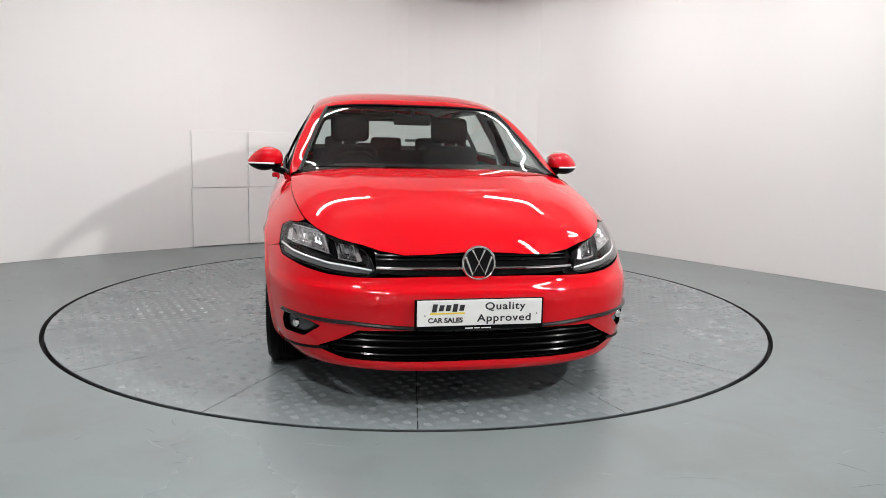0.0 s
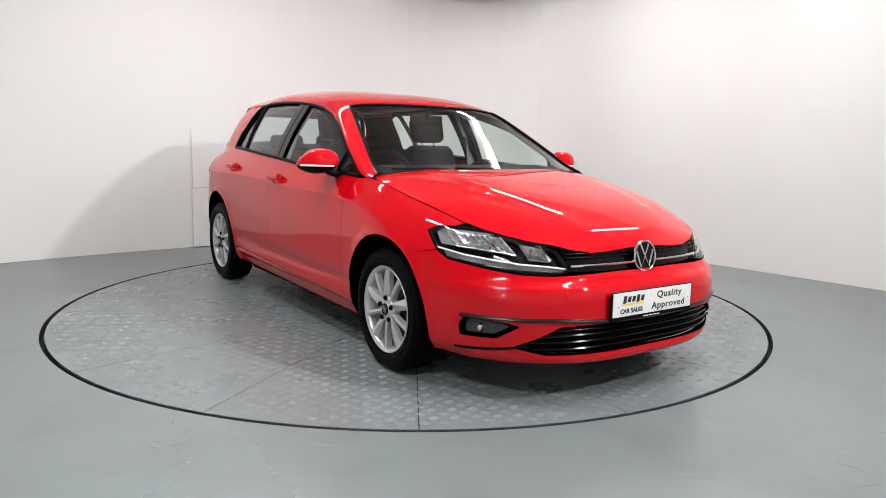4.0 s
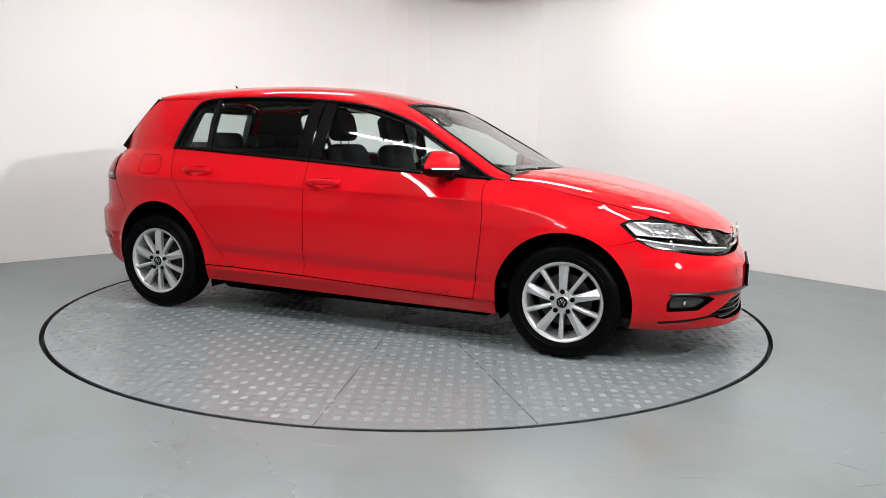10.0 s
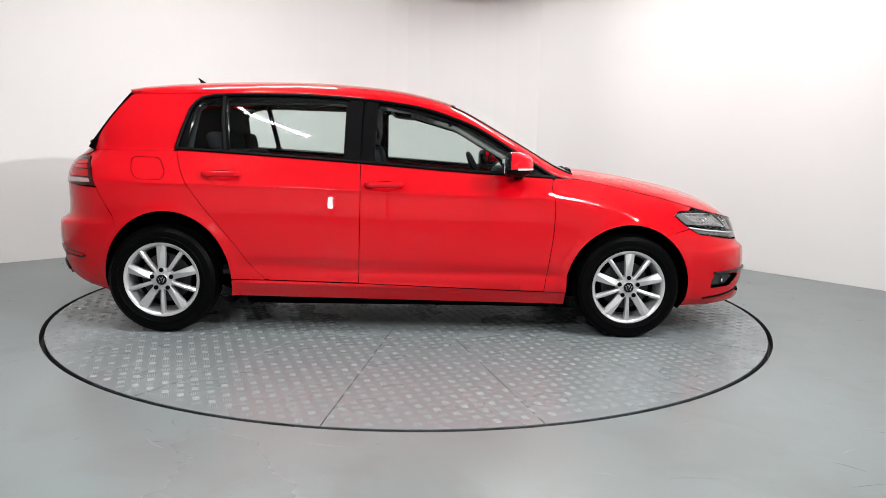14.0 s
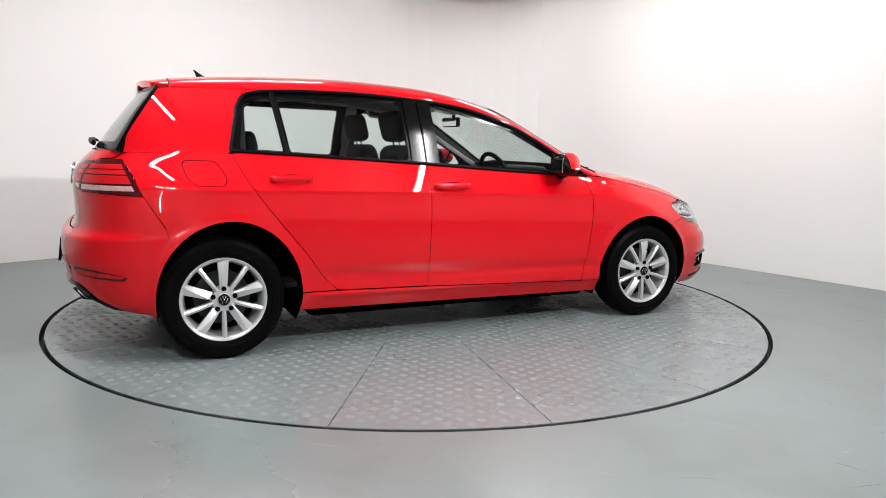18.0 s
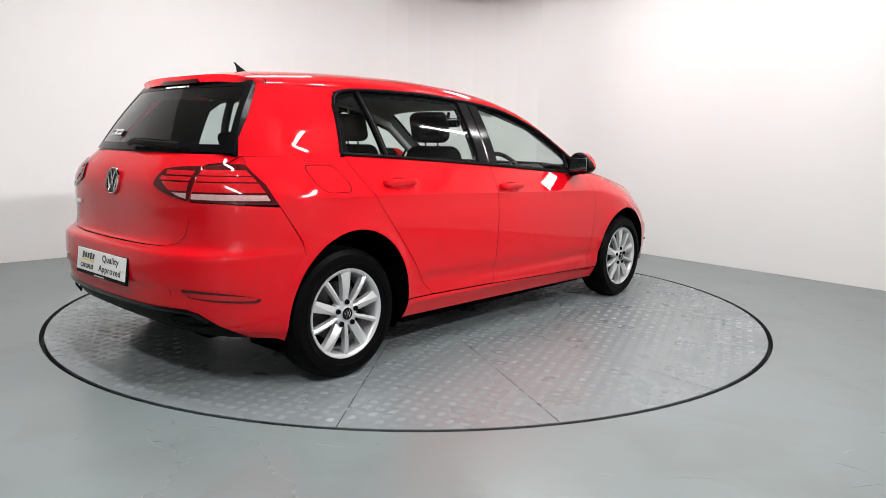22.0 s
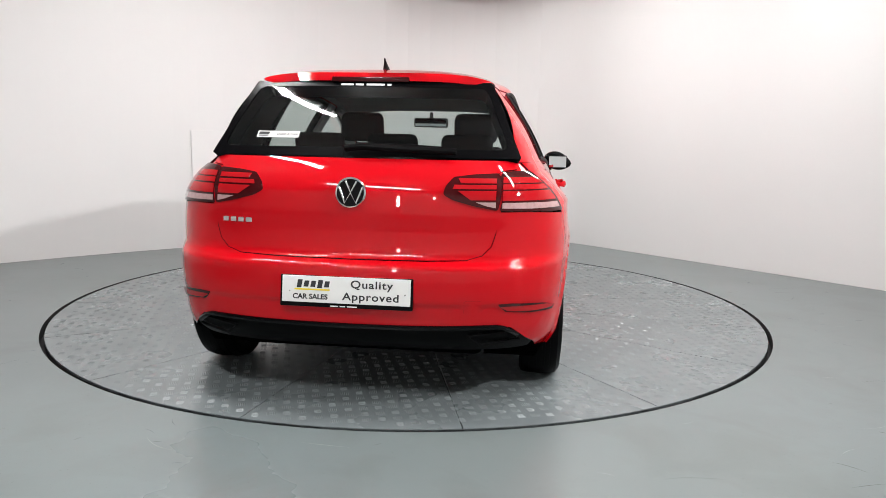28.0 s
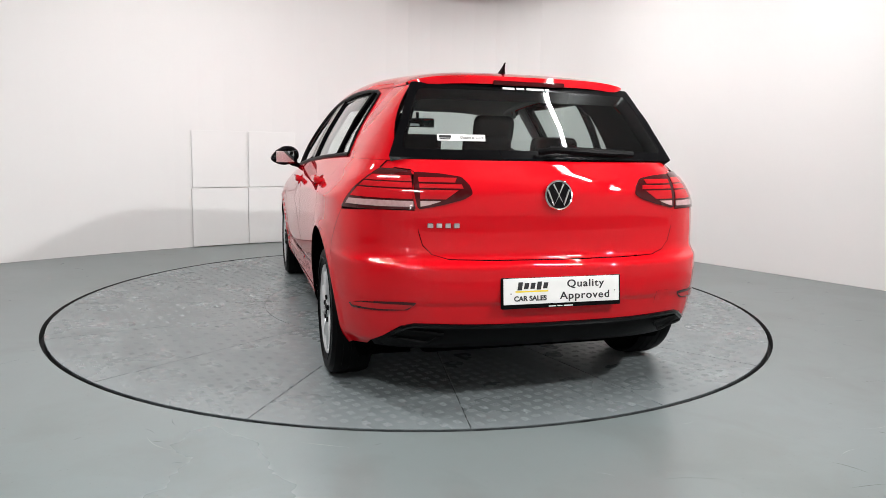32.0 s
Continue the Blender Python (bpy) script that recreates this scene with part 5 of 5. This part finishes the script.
def wheel(x, side, radius):
    sg = side
    w = part("wheel", lathe([(.001, -.15), (.18, -.15)], 32), LINER_GAP_SHADE, CAR, "wheel with a black tyre and silver alloy rim")
    y1 = .862
    prof = [(.200, -.165), (.235, -.180), (.275, -.182), (.298, -.172), (.305, -.14), (.305, -.04), (.298, -.012), (.278, .004), (.245, .006), (.222, -.002), (.208, -.006), (.200, -.012)]
    k = radius / .305
    tyre = part("tyre", lathe([(r * k if r > .21 else r, a) for r, a in prof], 64), RUBBER, w, "black rubber tyre", smooth=True)
    # tread grooves
    for a in (-.055, -.09, -.125):
        part("tread_rib", lathe([(radius - .003, a - .012), (radius + .0015, a - .011), (radius + .0015, a + .011), (radius - .003, a + .012)], 64), RUBBER, w, smooth=True)
    part("sidewall_ring", lathe([(.236 * k, .004), (.239 * k, .008), (.242 * k, .0085), (.245 * k, .005)], 64), RUBBER, w, smooth=True)
    part("barrel", lathe([(.200, -.17), (.186, -.16), (.180, -.06), (.189, -.020)], 64), SILVER, w, "silver inside of the rim", smooth=True)
    part("brake_shield", lathe([(.001, -.11), (.172, -.11), (.172, -.12)], 40), LINER_GAP_SHADE, w)
    rim = part("rim", lathe([(.188, -.026), (.191, -.014), (.197, -.006), (.205, -.002), (.209, -.001), (.211, -.005), (.209, -.012)], 64), SILVER, w, "silver alloy rim", smooth=True)
    part("brake_disc", lathe([(.001, -.085), (.138, -.085), (.138, -.105), (.001, -.105)], 40), STEEL_DARK, w, "dull steel brake disc")
    hub = part("hub", lathe([(.001, -.004), (.030, -.004), (.034, -.008), (.058, -.010), (.064, -.018), (.066, -.05)], 40), SILVER, w, smooth=True)
    for i in range(10):
        wide = i % 2 == 0
        a = 2 * math.pi * i / 10 + math.pi / 2
        bm = bmesh.new()
        r0, r1 = .040, .197
        w0, w1 = (.017, .027) if wide else (.009, .0125)
        lv = []
        for j in range(8):
            t = j / 7
            r = r0 + (r1 - r0) * t
            hw = w0 + (w1 - w0) * t
            y = -.010 + .006 * math.sin(math.pi * t) + .004 * t
            # a sharp ridge runs from the hub's side to the rim's other side, the faces fall off from it
            k = hw * ((.9 - 1.3 * t) if wide else .0)
            dip = .011 if wide else .007
            lv.append([bm.verts.new(q) for q in ((-hw, y - .034, r), (-hw, y - dip * (k + hw) / (1.2 * hw), r), (k, y, r), (hw, y - dip * (hw - k) / (1.2 * hw), r), (hw, y - .034, r))])
        for p, q in zip(lv, lv[1:]):
            for n in range(4):
                bm.faces.new((p[n], p[n + 1], q[n + 1], q[n]))
        bmesh.ops.transform(bm, matrix=Matrix.Rotation(-(a - math.pi / 2), 4, "Y"), verts=bm.verts)
        part("spoke", bm, SILVER, w, smooth=False)
    for i in range(5):
        a = 2 * math.pi * i / 5 + math.pi / 2
        m = pose(.055 * math.cos(a), .004, .055 * math.sin(a))
        part("bolt_hole", lathe([(.001, -.0035), (.0115, -.0035), (.0125, -.012)], 14), BLACK_PLASTIC, w).matrix_basis = m
        part("bolt", lathe([(.001, -.0025), (.006, -.003), (.006, -.009)], 6), LINER_GAP_SHADE, w).matrix_basis = m
    part("hub_cap", lathe([(.001, -.001), (.024, -.001), (.027, .001), (.029, -.002), (.029, -.006)], 32), BLACK_GLOSS, w, "black hub cap", smooth=True)
    for pts in ([(-.36, .74), (0, .02), (.36, .74)], [(-.76, .36), (-.36, -.66), (0, .0), (.36, -.66), (.76, .36)]):
        part("chevron", tube_bm([(a * .024, 0.0, b * .024) for a, b in pts], .0028, 6), CHROME, w)
    w.matrix_basis = Matrix.Translation((x, sg * y1, radius)) @ (Matrix.Identity(4) if sg > 0 else Matrix.Rotation(math.pi, 4, "Z"))
    return w


def mirrors():
    for sg in (-1, 1):
        c = Vector((.555, sg * .906, .972))
        bm = bmesh.new()
        bmesh.ops.create_uvsphere(bm, u_segments=32, v_segments=20, radius=1)
        for v in bm.verts:
            x, y, z = v.co
            out = y * sg
            f = 1 - .42 * max(0, out)**1.6
            # blunt to the rear, tapered to the front
            xx = (abs(x)**(.75 if x > 0 else .2)) * (1 if x > 0 else -1) * (.095 if x > 0 else .062)
            v.co = (xx * f - .034 * out, y * .096, (abs(z)**.85) * (1 if z > 0 else -1) * (.078 if z > 0 else .056) * f - .012 * out)
        cap = bm.copy()
        low = bm.copy()
        bm.free()
        bmesh.ops.bisect_plane(cap, geom=cap.verts[:] + cap.edges[:] + cap.faces[:], plane_co=(0, 0, -.012), plane_no=(0, 0, -1), clear_outer=True)
        bmesh.ops.bisect_plane(low, geom=low.verts[:] + low.edges[:] + low.faces[:], plane_co=(0, 0, -.012), plane_no=(0, 0, 1), clear_outer=True)
        collar = cap.copy()
        bmesh.ops.bisect_plane(cap, geom=cap.verts[:] + cap.edges[:] + cap.faces[:], plane_co=(-.026, 0, 0), plane_no=(-1, -sg * .15, 0), clear_outer=True)
        bmesh.ops.bisect_plane(collar, geom=collar.verts[:] + collar.edges[:] + collar.faces[:], plane_co=(-.026, 0, 0), plane_no=(1, sg * .15, 0), clear_outer=True)
        bmesh.ops.scale(collar, vec=(1, .985, .985), verts=collar.verts)
        bmesh.ops.scale(low, vec=(.96, .97, .98), verts=low.verts)
        mir = part("door_mirror", cap, RED, CAR, "red door mirror with a black foot", smooth=True)
        mir.location = c
        mir.scale = (0.98, 1.06, 1.02)
        part("collar", collar, BLACK_GLOSS, mir, "black edge round the glass", smooth=True)
        part("lower_shell", low, BLACK_PLASTIC, mir, smooth=True)
        # indicator strip along the front
        pts = [(.093 * math.cos(a) * (1 - .2 * max(0, math.sin(a) * 1)) - .034 * math.sin(a), sg * .097 * math.sin(a), -.012) for a in np.linspace(-.55, 1.15, 14)]
        part("indicator", tube_bm(pts, .0048, 8, flat=1.1), DRL, mir, "clear indicator strip", smooth=True)
        bm = box_bm((.05, .10, .035), bevel=.012)
        bmesh.ops.transform(bm, matrix=Matrix.Translation((.03, -sg * .085, -.054)) @ Matrix.Rotation(sg * radians(18), 4, "X"), verts=bm.verts)
        part("mirror_foot", bm, BLACK_PLASTIC, mir, smooth=True)
        bm = box_bm((.004, .118, .078), bevel=.0015, segments=1)
        bmesh.ops.transform(bm, matrix=Matrix.Translation((-.0695, 0, .004)) @ Matrix.Rotation(sg * radians(1), 4, "Z"), verts=bm.verts)
        part("mirror_glass", bm, mat("mirror_silver", (.85, .87, .88), .02, metal=1.0), mir)
        part("glass_rim", box_bm((.022, .146, .094), (-.054, -sg * .008, .004), .0105, turn=Matrix.Rotation(sg * radians(1), 4, "Z")), BLACK_GLOSS, mir, smooth=True)


def small_outside():
    # roof aerial
    bm = bmesh.new()
    n = 10
    rows = []
    for j in range(9):
        t = j / 8
        half = .042 * (1 - t)**1.6 + .006
        x = .028 * (1 - t) - .030 * t
        wd = .016 * (1 - t)**1.3 + .003
        rows.append([bm.verts.new((x + half * math.cos(a), wd * math.sin(a), .056 * t)) for a in (2 * math.pi * k / n for k in range(n))])
    for a, b in zip(rows, rows[1:]):
        for k in range(n):
            bm.faces.new((a[k], a[(k + 1) % n], b[(k + 1) % n], b[k]))
    bm.faces.new(rows[-1])
    ob = part("aerial", bm, BLACK_PLASTIC, CAR, "small black fin aerial", smooth=True)
    ob.location = (-1.40, 0, 1.425)
    # wipers on the screen
    for y0, y1, x0, x1 in ((.34, -.26, .955, .935), (-.16, -.64, .96, .905)):
        part("wiper_arm", tube_bm([(x0, y0, float(shell_zr(x0)) + .004), ((x0 + x1) / 2, (y0 + y1) / 2, float(shell_zr((x0 + x1) / 2)) + .006), (x1, y1, float(shell(x1, sy(x1, y1)[1])[2]) + .01)], .006, 6), BLACK_PLASTIC, CAR, smooth=True)
    # name badge on the tailgate as four plain bright pieces
    for i in range(4):
        y = .528 - i * .034
        b = npt(y, .768, True)
        part("name_badge", box_bm((.006, .026, .021), (b[0] - .003, y, .768), .003, segments=1), CHROME, CAR)
    b = npt(0, .612)
    emblem("front_emblem", Matrix.Translation((b[0] + .004, 0, .613)) @ Matrix.Rotation(radians(90), 4, "Z") @ Matrix.Rotation(radians(84), 4, "X"), .071, CAR, True)
    b = npt(0, .89, True)
    emblem("rear_emblem", Matrix.Translation((b[0] - .002, 0, .89)) @ Matrix.Rotation(radians(-90), 4, "Z") @ Matrix.Rotation(radians(82), 4, "X"), .062, CAR, True)
    sign_plate(Matrix.Translation((2.113, -.006, .425)) @ Matrix.Rotation(radians(90), 4, "Z") @ Matrix.Rotation(radians(90), 4, "X"))
    sign_plate(Matrix.Translation((-2.143, 0.0, .512)) @ Matrix.Rotation(radians(-90), 4, "Z") @ Matrix.Rotation(radians(83), 4, "X"))
    # stickers on the rear glass
    s = obj("glass_sticker", [(0, -.10, -.016), (0, .10, -.016), (0, .10, .016), (0, -.10, .016), (.001, -.10, -.016), (.001, .10, -.016), (.001, .10, .016), (.001, -.10, .016)],
            [(0, 3, 2, 1), (4, 5, 6, 7), (0, 1, 5, 4), (2, 3, 7, 6)], PLATE_WHITE, CAR, "white window sticker with small print", smooth=False)
    g = rear_glass(.36, 1.115)
    s.matrix_basis = Matrix.Translation((g[0] - .004, .36, 1.115)) @ Matrix.Rotation(radians(-12), 4, "Z") @ Matrix.Rotation(radians(34), 4, "Y")
    text_mesh("Dublin & Cork", .0165, INK, s, Matrix.Translation((-.0008, -.045, -.005)) @ Matrix.Rotation(radians(-90), 4, "Z") @ Matrix.Rotation(radians(90), 4, "X"))
    bar(s, Matrix.Translation((-.0008, .068, .004)) @ Matrix.Rotation(radians(-90), 4, "Z") @ Matrix.Rotation(radians(90), 4, "X"), .05, .013, INK, .002)
    bar(s, Matrix.Translation((-.0008, .068, -.008)) @ Matrix.Rotation(radians(-90), 4, "Z") @ Matrix.Rotation(radians(90), 4, "X"), .045, .005, INK)
    for i, w in enumerate((.055, .035, .08, .018)):
        y = .10 - (.0, .055, .125, .185)[i]
        g = rear_glass(y, 1.334)
        bm = box_bm((.001, w, .010), (0, 0, 0))
        o = part("printed_bar", bm, INK_WHITE, CAR)
        o.matrix_basis = Matrix.Translation((g[0] - .003, y, 1.334)) @ Matrix.Rotation(radians(35), 4, "Y")


def underbody():
    part("floor_pan", box_bm((1.78, 1.54, .13), (-.07, 0, .22), .03), LINER_GAP_SHADE, CAR, "black underbody", smooth=True)
    part("front_subframe", box_bm((1.0, 1.05, .14), (1.35, 0, .235), .03), LINER_GAP_SHADE, CAR, smooth=True)
    part("rear_floor", box_bm((.95, 1.05, .16), (-1.45, 0, .29), .03), LINER_GAP_SHADE, CAR, smooth=True)
    part("bulkhead", box_bm((.05, 1.30, .55), (.86, 0, .52), .02), LINER_GAP_SHADE, CAR)
    part("exhaust_box", box_bm((.24, .55, .14), (-1.83, .1, .29), .06), STEEL, CAR, smooth=True)
    for x in (1.231, -1.407):
        part("axle", tube_bm([(x, -.70, .28), (x, .70, .28)], .03, 10), LINER_GAP_SHADE, CAR, smooth=True)
    for (cx, cz, rx, rz), x in ((ARCH_F, 1.231), (ARCH_R, -1.407)):
        for sg in (-1, 1):
            V, Fc = [], []
            n = 24
            for i in range(n + 1):
                a = radians(-22 + 224 * i / n)
                px, pz = cx + (rx + .006) * math.cos(a), cz + (rz + .006) * math.sin(a)
                V += [(px, sg * (float(half_width(px, pz)) - .014), pz), (px, sg * .52, pz)]
                if i:
                    Fc.append((2 * i - 2, 2 * i, 2 * i + 1, 2 * i - 1))
            V.append((cx, sg * .52, cz))
            Fc += [(2 * i + 1, 2 * i + 3, 2 * n + 2) for i in range(n)]
            obj("arch_liner", V, Fc, LINER_GAP_SHADE, CAR)


def seat(x, y):
    s = part("front_seat", box_bm((.50, .50, .16), (x, y, .52), .05, segments=3), FABRIC, CAR, "dark grey fabric front seat", smooth=True)
    tilt = Matrix.Rotation(radians(-14), 4, "Y")
    for nm, size, z, dx, bev in (("backrest", (.13, .50, .52), .82, -.27, .055), ("headrest", (.10, .27, .185), 1.185, -.355, .045)):
        bm = box_bm(size, (0, 0, 0), bev, segments=4)
        for v in bm.verts:
            if nm == "backrest" and v.co.z > .05:
                v.co.y *= 1 - .30 * (v.co.z - .05) / .21
        bmesh.ops.transform(bm, matrix=Matrix.Translation((x + dx, y, z)) @ tilt, verts=bm.verts)
        part(nm, bm, FABRIC, s, smooth=True, sharp=60)
    for d in (-.05, .05):
        part("headrest_post", tube_bm([(x - .32, y + d, 1.04), (x - .348, y + d, 1.15)], .006, 8), CHROME, s, smooth=True)


def cabin():
    for y in (-.36, .36):
        seat(.02, y)
    b = part("rear_bench", box_bm((.48, 1.22, .16), (-.80, 0, .52), .05, segments=3), FABRIC, CAR, "dark fabric rear bench", smooth=True)
    bm = box_bm((.13, 1.22, .52), (0, 0, 0), .05, segments=3)
    bmesh.ops.transform(bm, matrix=Matrix.Translation((-1.10, 0, .78)) @ Matrix.Rotation(radians(-18), 4, "Y"), verts=bm.verts)
    part("backrest", bm, FABRIC, b, smooth=True)
    for y in (-.38, 0, .38):
        bm = box_bm((.08, .26, .12), (0, 0, 0), .035, segments=3)
        bmesh.ops.transform(bm, matrix=Matrix.Translation((-1.205, y, 1.075)) @ Matrix.Rotation(radians(-14), 4, "Y"), verts=bm.verts)
        part("headrest", bm, FABRIC, b, smooth=True, sharp=60)
    part("parcel_shelf", box_bm((.42, 1.16, .025), (-1.48, 0, .985), .01), TRIM, CAR, smooth=True)
    bm = box_bm((.42, 1.40, .22), (.76, 0, .80), .07, segments=4)
    for v in bm.verts:
        if v.co.z > .82:
            v.co.z += .03 * (v.co.x - .76) / .2
    part("dashboard", bm, TRIM, CAR, "dark dashboard", smooth=True)
    part("instrument_hood", box_bm((.20, .36, .09), (.58, -.36, .915), .04, segments=3), TRIM, CAR, smooth=True)
    part("centre_console", box_bm((.70, .20, .22), (.30, 0, .52), .04), TRIM, CAR, smooth=True)
    part("cabin_floor", box_bm((2.1, 1.45, .03), (-.15, 0, .33), .005), TRIM, CAR)
    # steering wheel on the right
    ring = [(0, .182 * math.cos(a), .182 * math.sin(a)) for a in (2 * math.pi * i / 40 for i in range(40))]
    s = part("steering_wheel", tube_bm(ring, .015, 8, closed=True), BLACK_PLASTIC, CAR, "black steering wheel", smooth=True)
    s.matrix_basis = Matrix.Translation((.40, -.36, .865)) @ Matrix.Rotation(radians(-24), 4, "Y")
    part("wheel_centre", box_bm((.04, .17, .11), (.015, 0, 0), .02), BLACK_PLASTIC, s, smooth=True)
    for y, z in ((-.12, .0), (.12, 0), (0, -.11)):
        part("wheel_spoke", box_bm((.02, .12 if y else .035, .03 if y else .11), (.01, y, z), .006), BLACK_PLASTIC, s, smooth=True)
    part("column", tube_bm([(.42, -.36, .855), (.66, -.36, .76)], .035, 10), TRIM, CAR, smooth=True)
    # inside mirror
    m = part("inside_mirror", box_bm((.03, .24, .065), (.225, 0, 1.235), .014, segments=3), BLACK_PLASTIC, CAR, "inside rear-view mirror", smooth=True)
    part("mirror_face", box_bm((.003, .222, .052), (.2085, 0, 1.235), .001), mat("inside_mirror_silver", (.8, .82, .83), .03, metal=1.0), m)
    part("mirror_stalk", tube_bm([(.235, 0, 1.25), (.25, 0, 1.305)], .012, 8), BLACK_PLASTIC, m, smooth=True)
    # trims that line doors, pillars and roof
    for mirror in (True, False):
        sg = -1 if mirror else 1
        patch("door_trim", skin_side, [(-.96, .36), (.76, .33), (.78, .885), (-.33, .955), (-1.28, 1.005), (-1.28, .735), (-1.18, .715), (-1.06, .64), (-.99, .52)], TRIM, CAR, lift=-.065, step=.08, skirt=False, mirror=mirror, flip=False)
        P = lambda pts, d: [(q[0], sg * (q[1] - d), q[2]) for q in skin_side(np.array([p[0] for p in pts]), np.array([p[1] for p in pts]))]
        part("pillar_lining", tube_bm(P([(-.315, .95), (-.305, 1.15), (-.30, 1.32)], .05), .04, 8, flat=.6), LINING, CAR, smooth=True)
        part("front_pillar_lining", tube_bm(P([(.80, .92), (.55, 1.06), (.28, 1.21), (-.04, 1.30)], .035), .022, 8), LINING, CAR, smooth=True)
        patch("rear_pillar_lining", skin_side, [(-1.27, .95), (-1.25, 1.28), (-1.18, 1.34), (-1.56, 1.34), (-1.80, 1.02), (-1.8, .95)], TRIM, CAR, lift=-.05, step=.08, skirt=False, mirror=mirror)
        part("window_frame_lining", tube_bm(P([(-1.55, 1.345), (-1.3, 1.352), (-1.05, 1.362), (-.7, 1.370), (-.37, 1.355), (-.04, 1.318), (.284, 1.222)], .035), .016, 8), LINING, CAR, smooth=True)
        part("roof_handle", tube_bm(P([(-.0, 1.29), (-.03, 1.265), (-.16, 1.28), (-.19, 1.315)], .06), .01, 6), LINING, CAR, smooth=True)
    edge = [(.20, .535), (.36, .577), (.55, .627), (.75, .677), (.86, .705)]
    for flip_side in (False, True):
        o = [(x, .02) for x in np.linspace(.86, .20, 14)] + [sy(x, y) for x, y in path(edge, 4)]
        o = [(x, math.pi - p) for x, p in o] if flip_side else o
        patch("front_pillar_cover", shell, o, LINING, CAR, lift=-.014, step=.05, skirt=False)
    o = [(x, .02) for x in np.linspace(-1.6, .2, 20)] + [(x, math.pi - .02) for x in np.linspace(.2, -1.6, 20)]
    patch("roof_lining", shell, o, LINING, CAR, lift=-.03, step=.09, skirt=False)


sides()
roof_and_screen()
front()
tail()
mirrors()
small_outside()
for wx, r in ((1.231, .298), (-1.407, .304)):
    for s in (-1, 1):
        wheel(wx, s, r)
underbody()
cabin()
for child in CAR.children:
    child.matrix_parent_inverse = Matrix.Translation((0, -.067, 0))


def motions():
    rows = [(t, pose(0, 0, 0, 0, 0, a)) for t, a in TURN]
    walk(TABLE, rows)
    walk(CAR, rows)


motions()
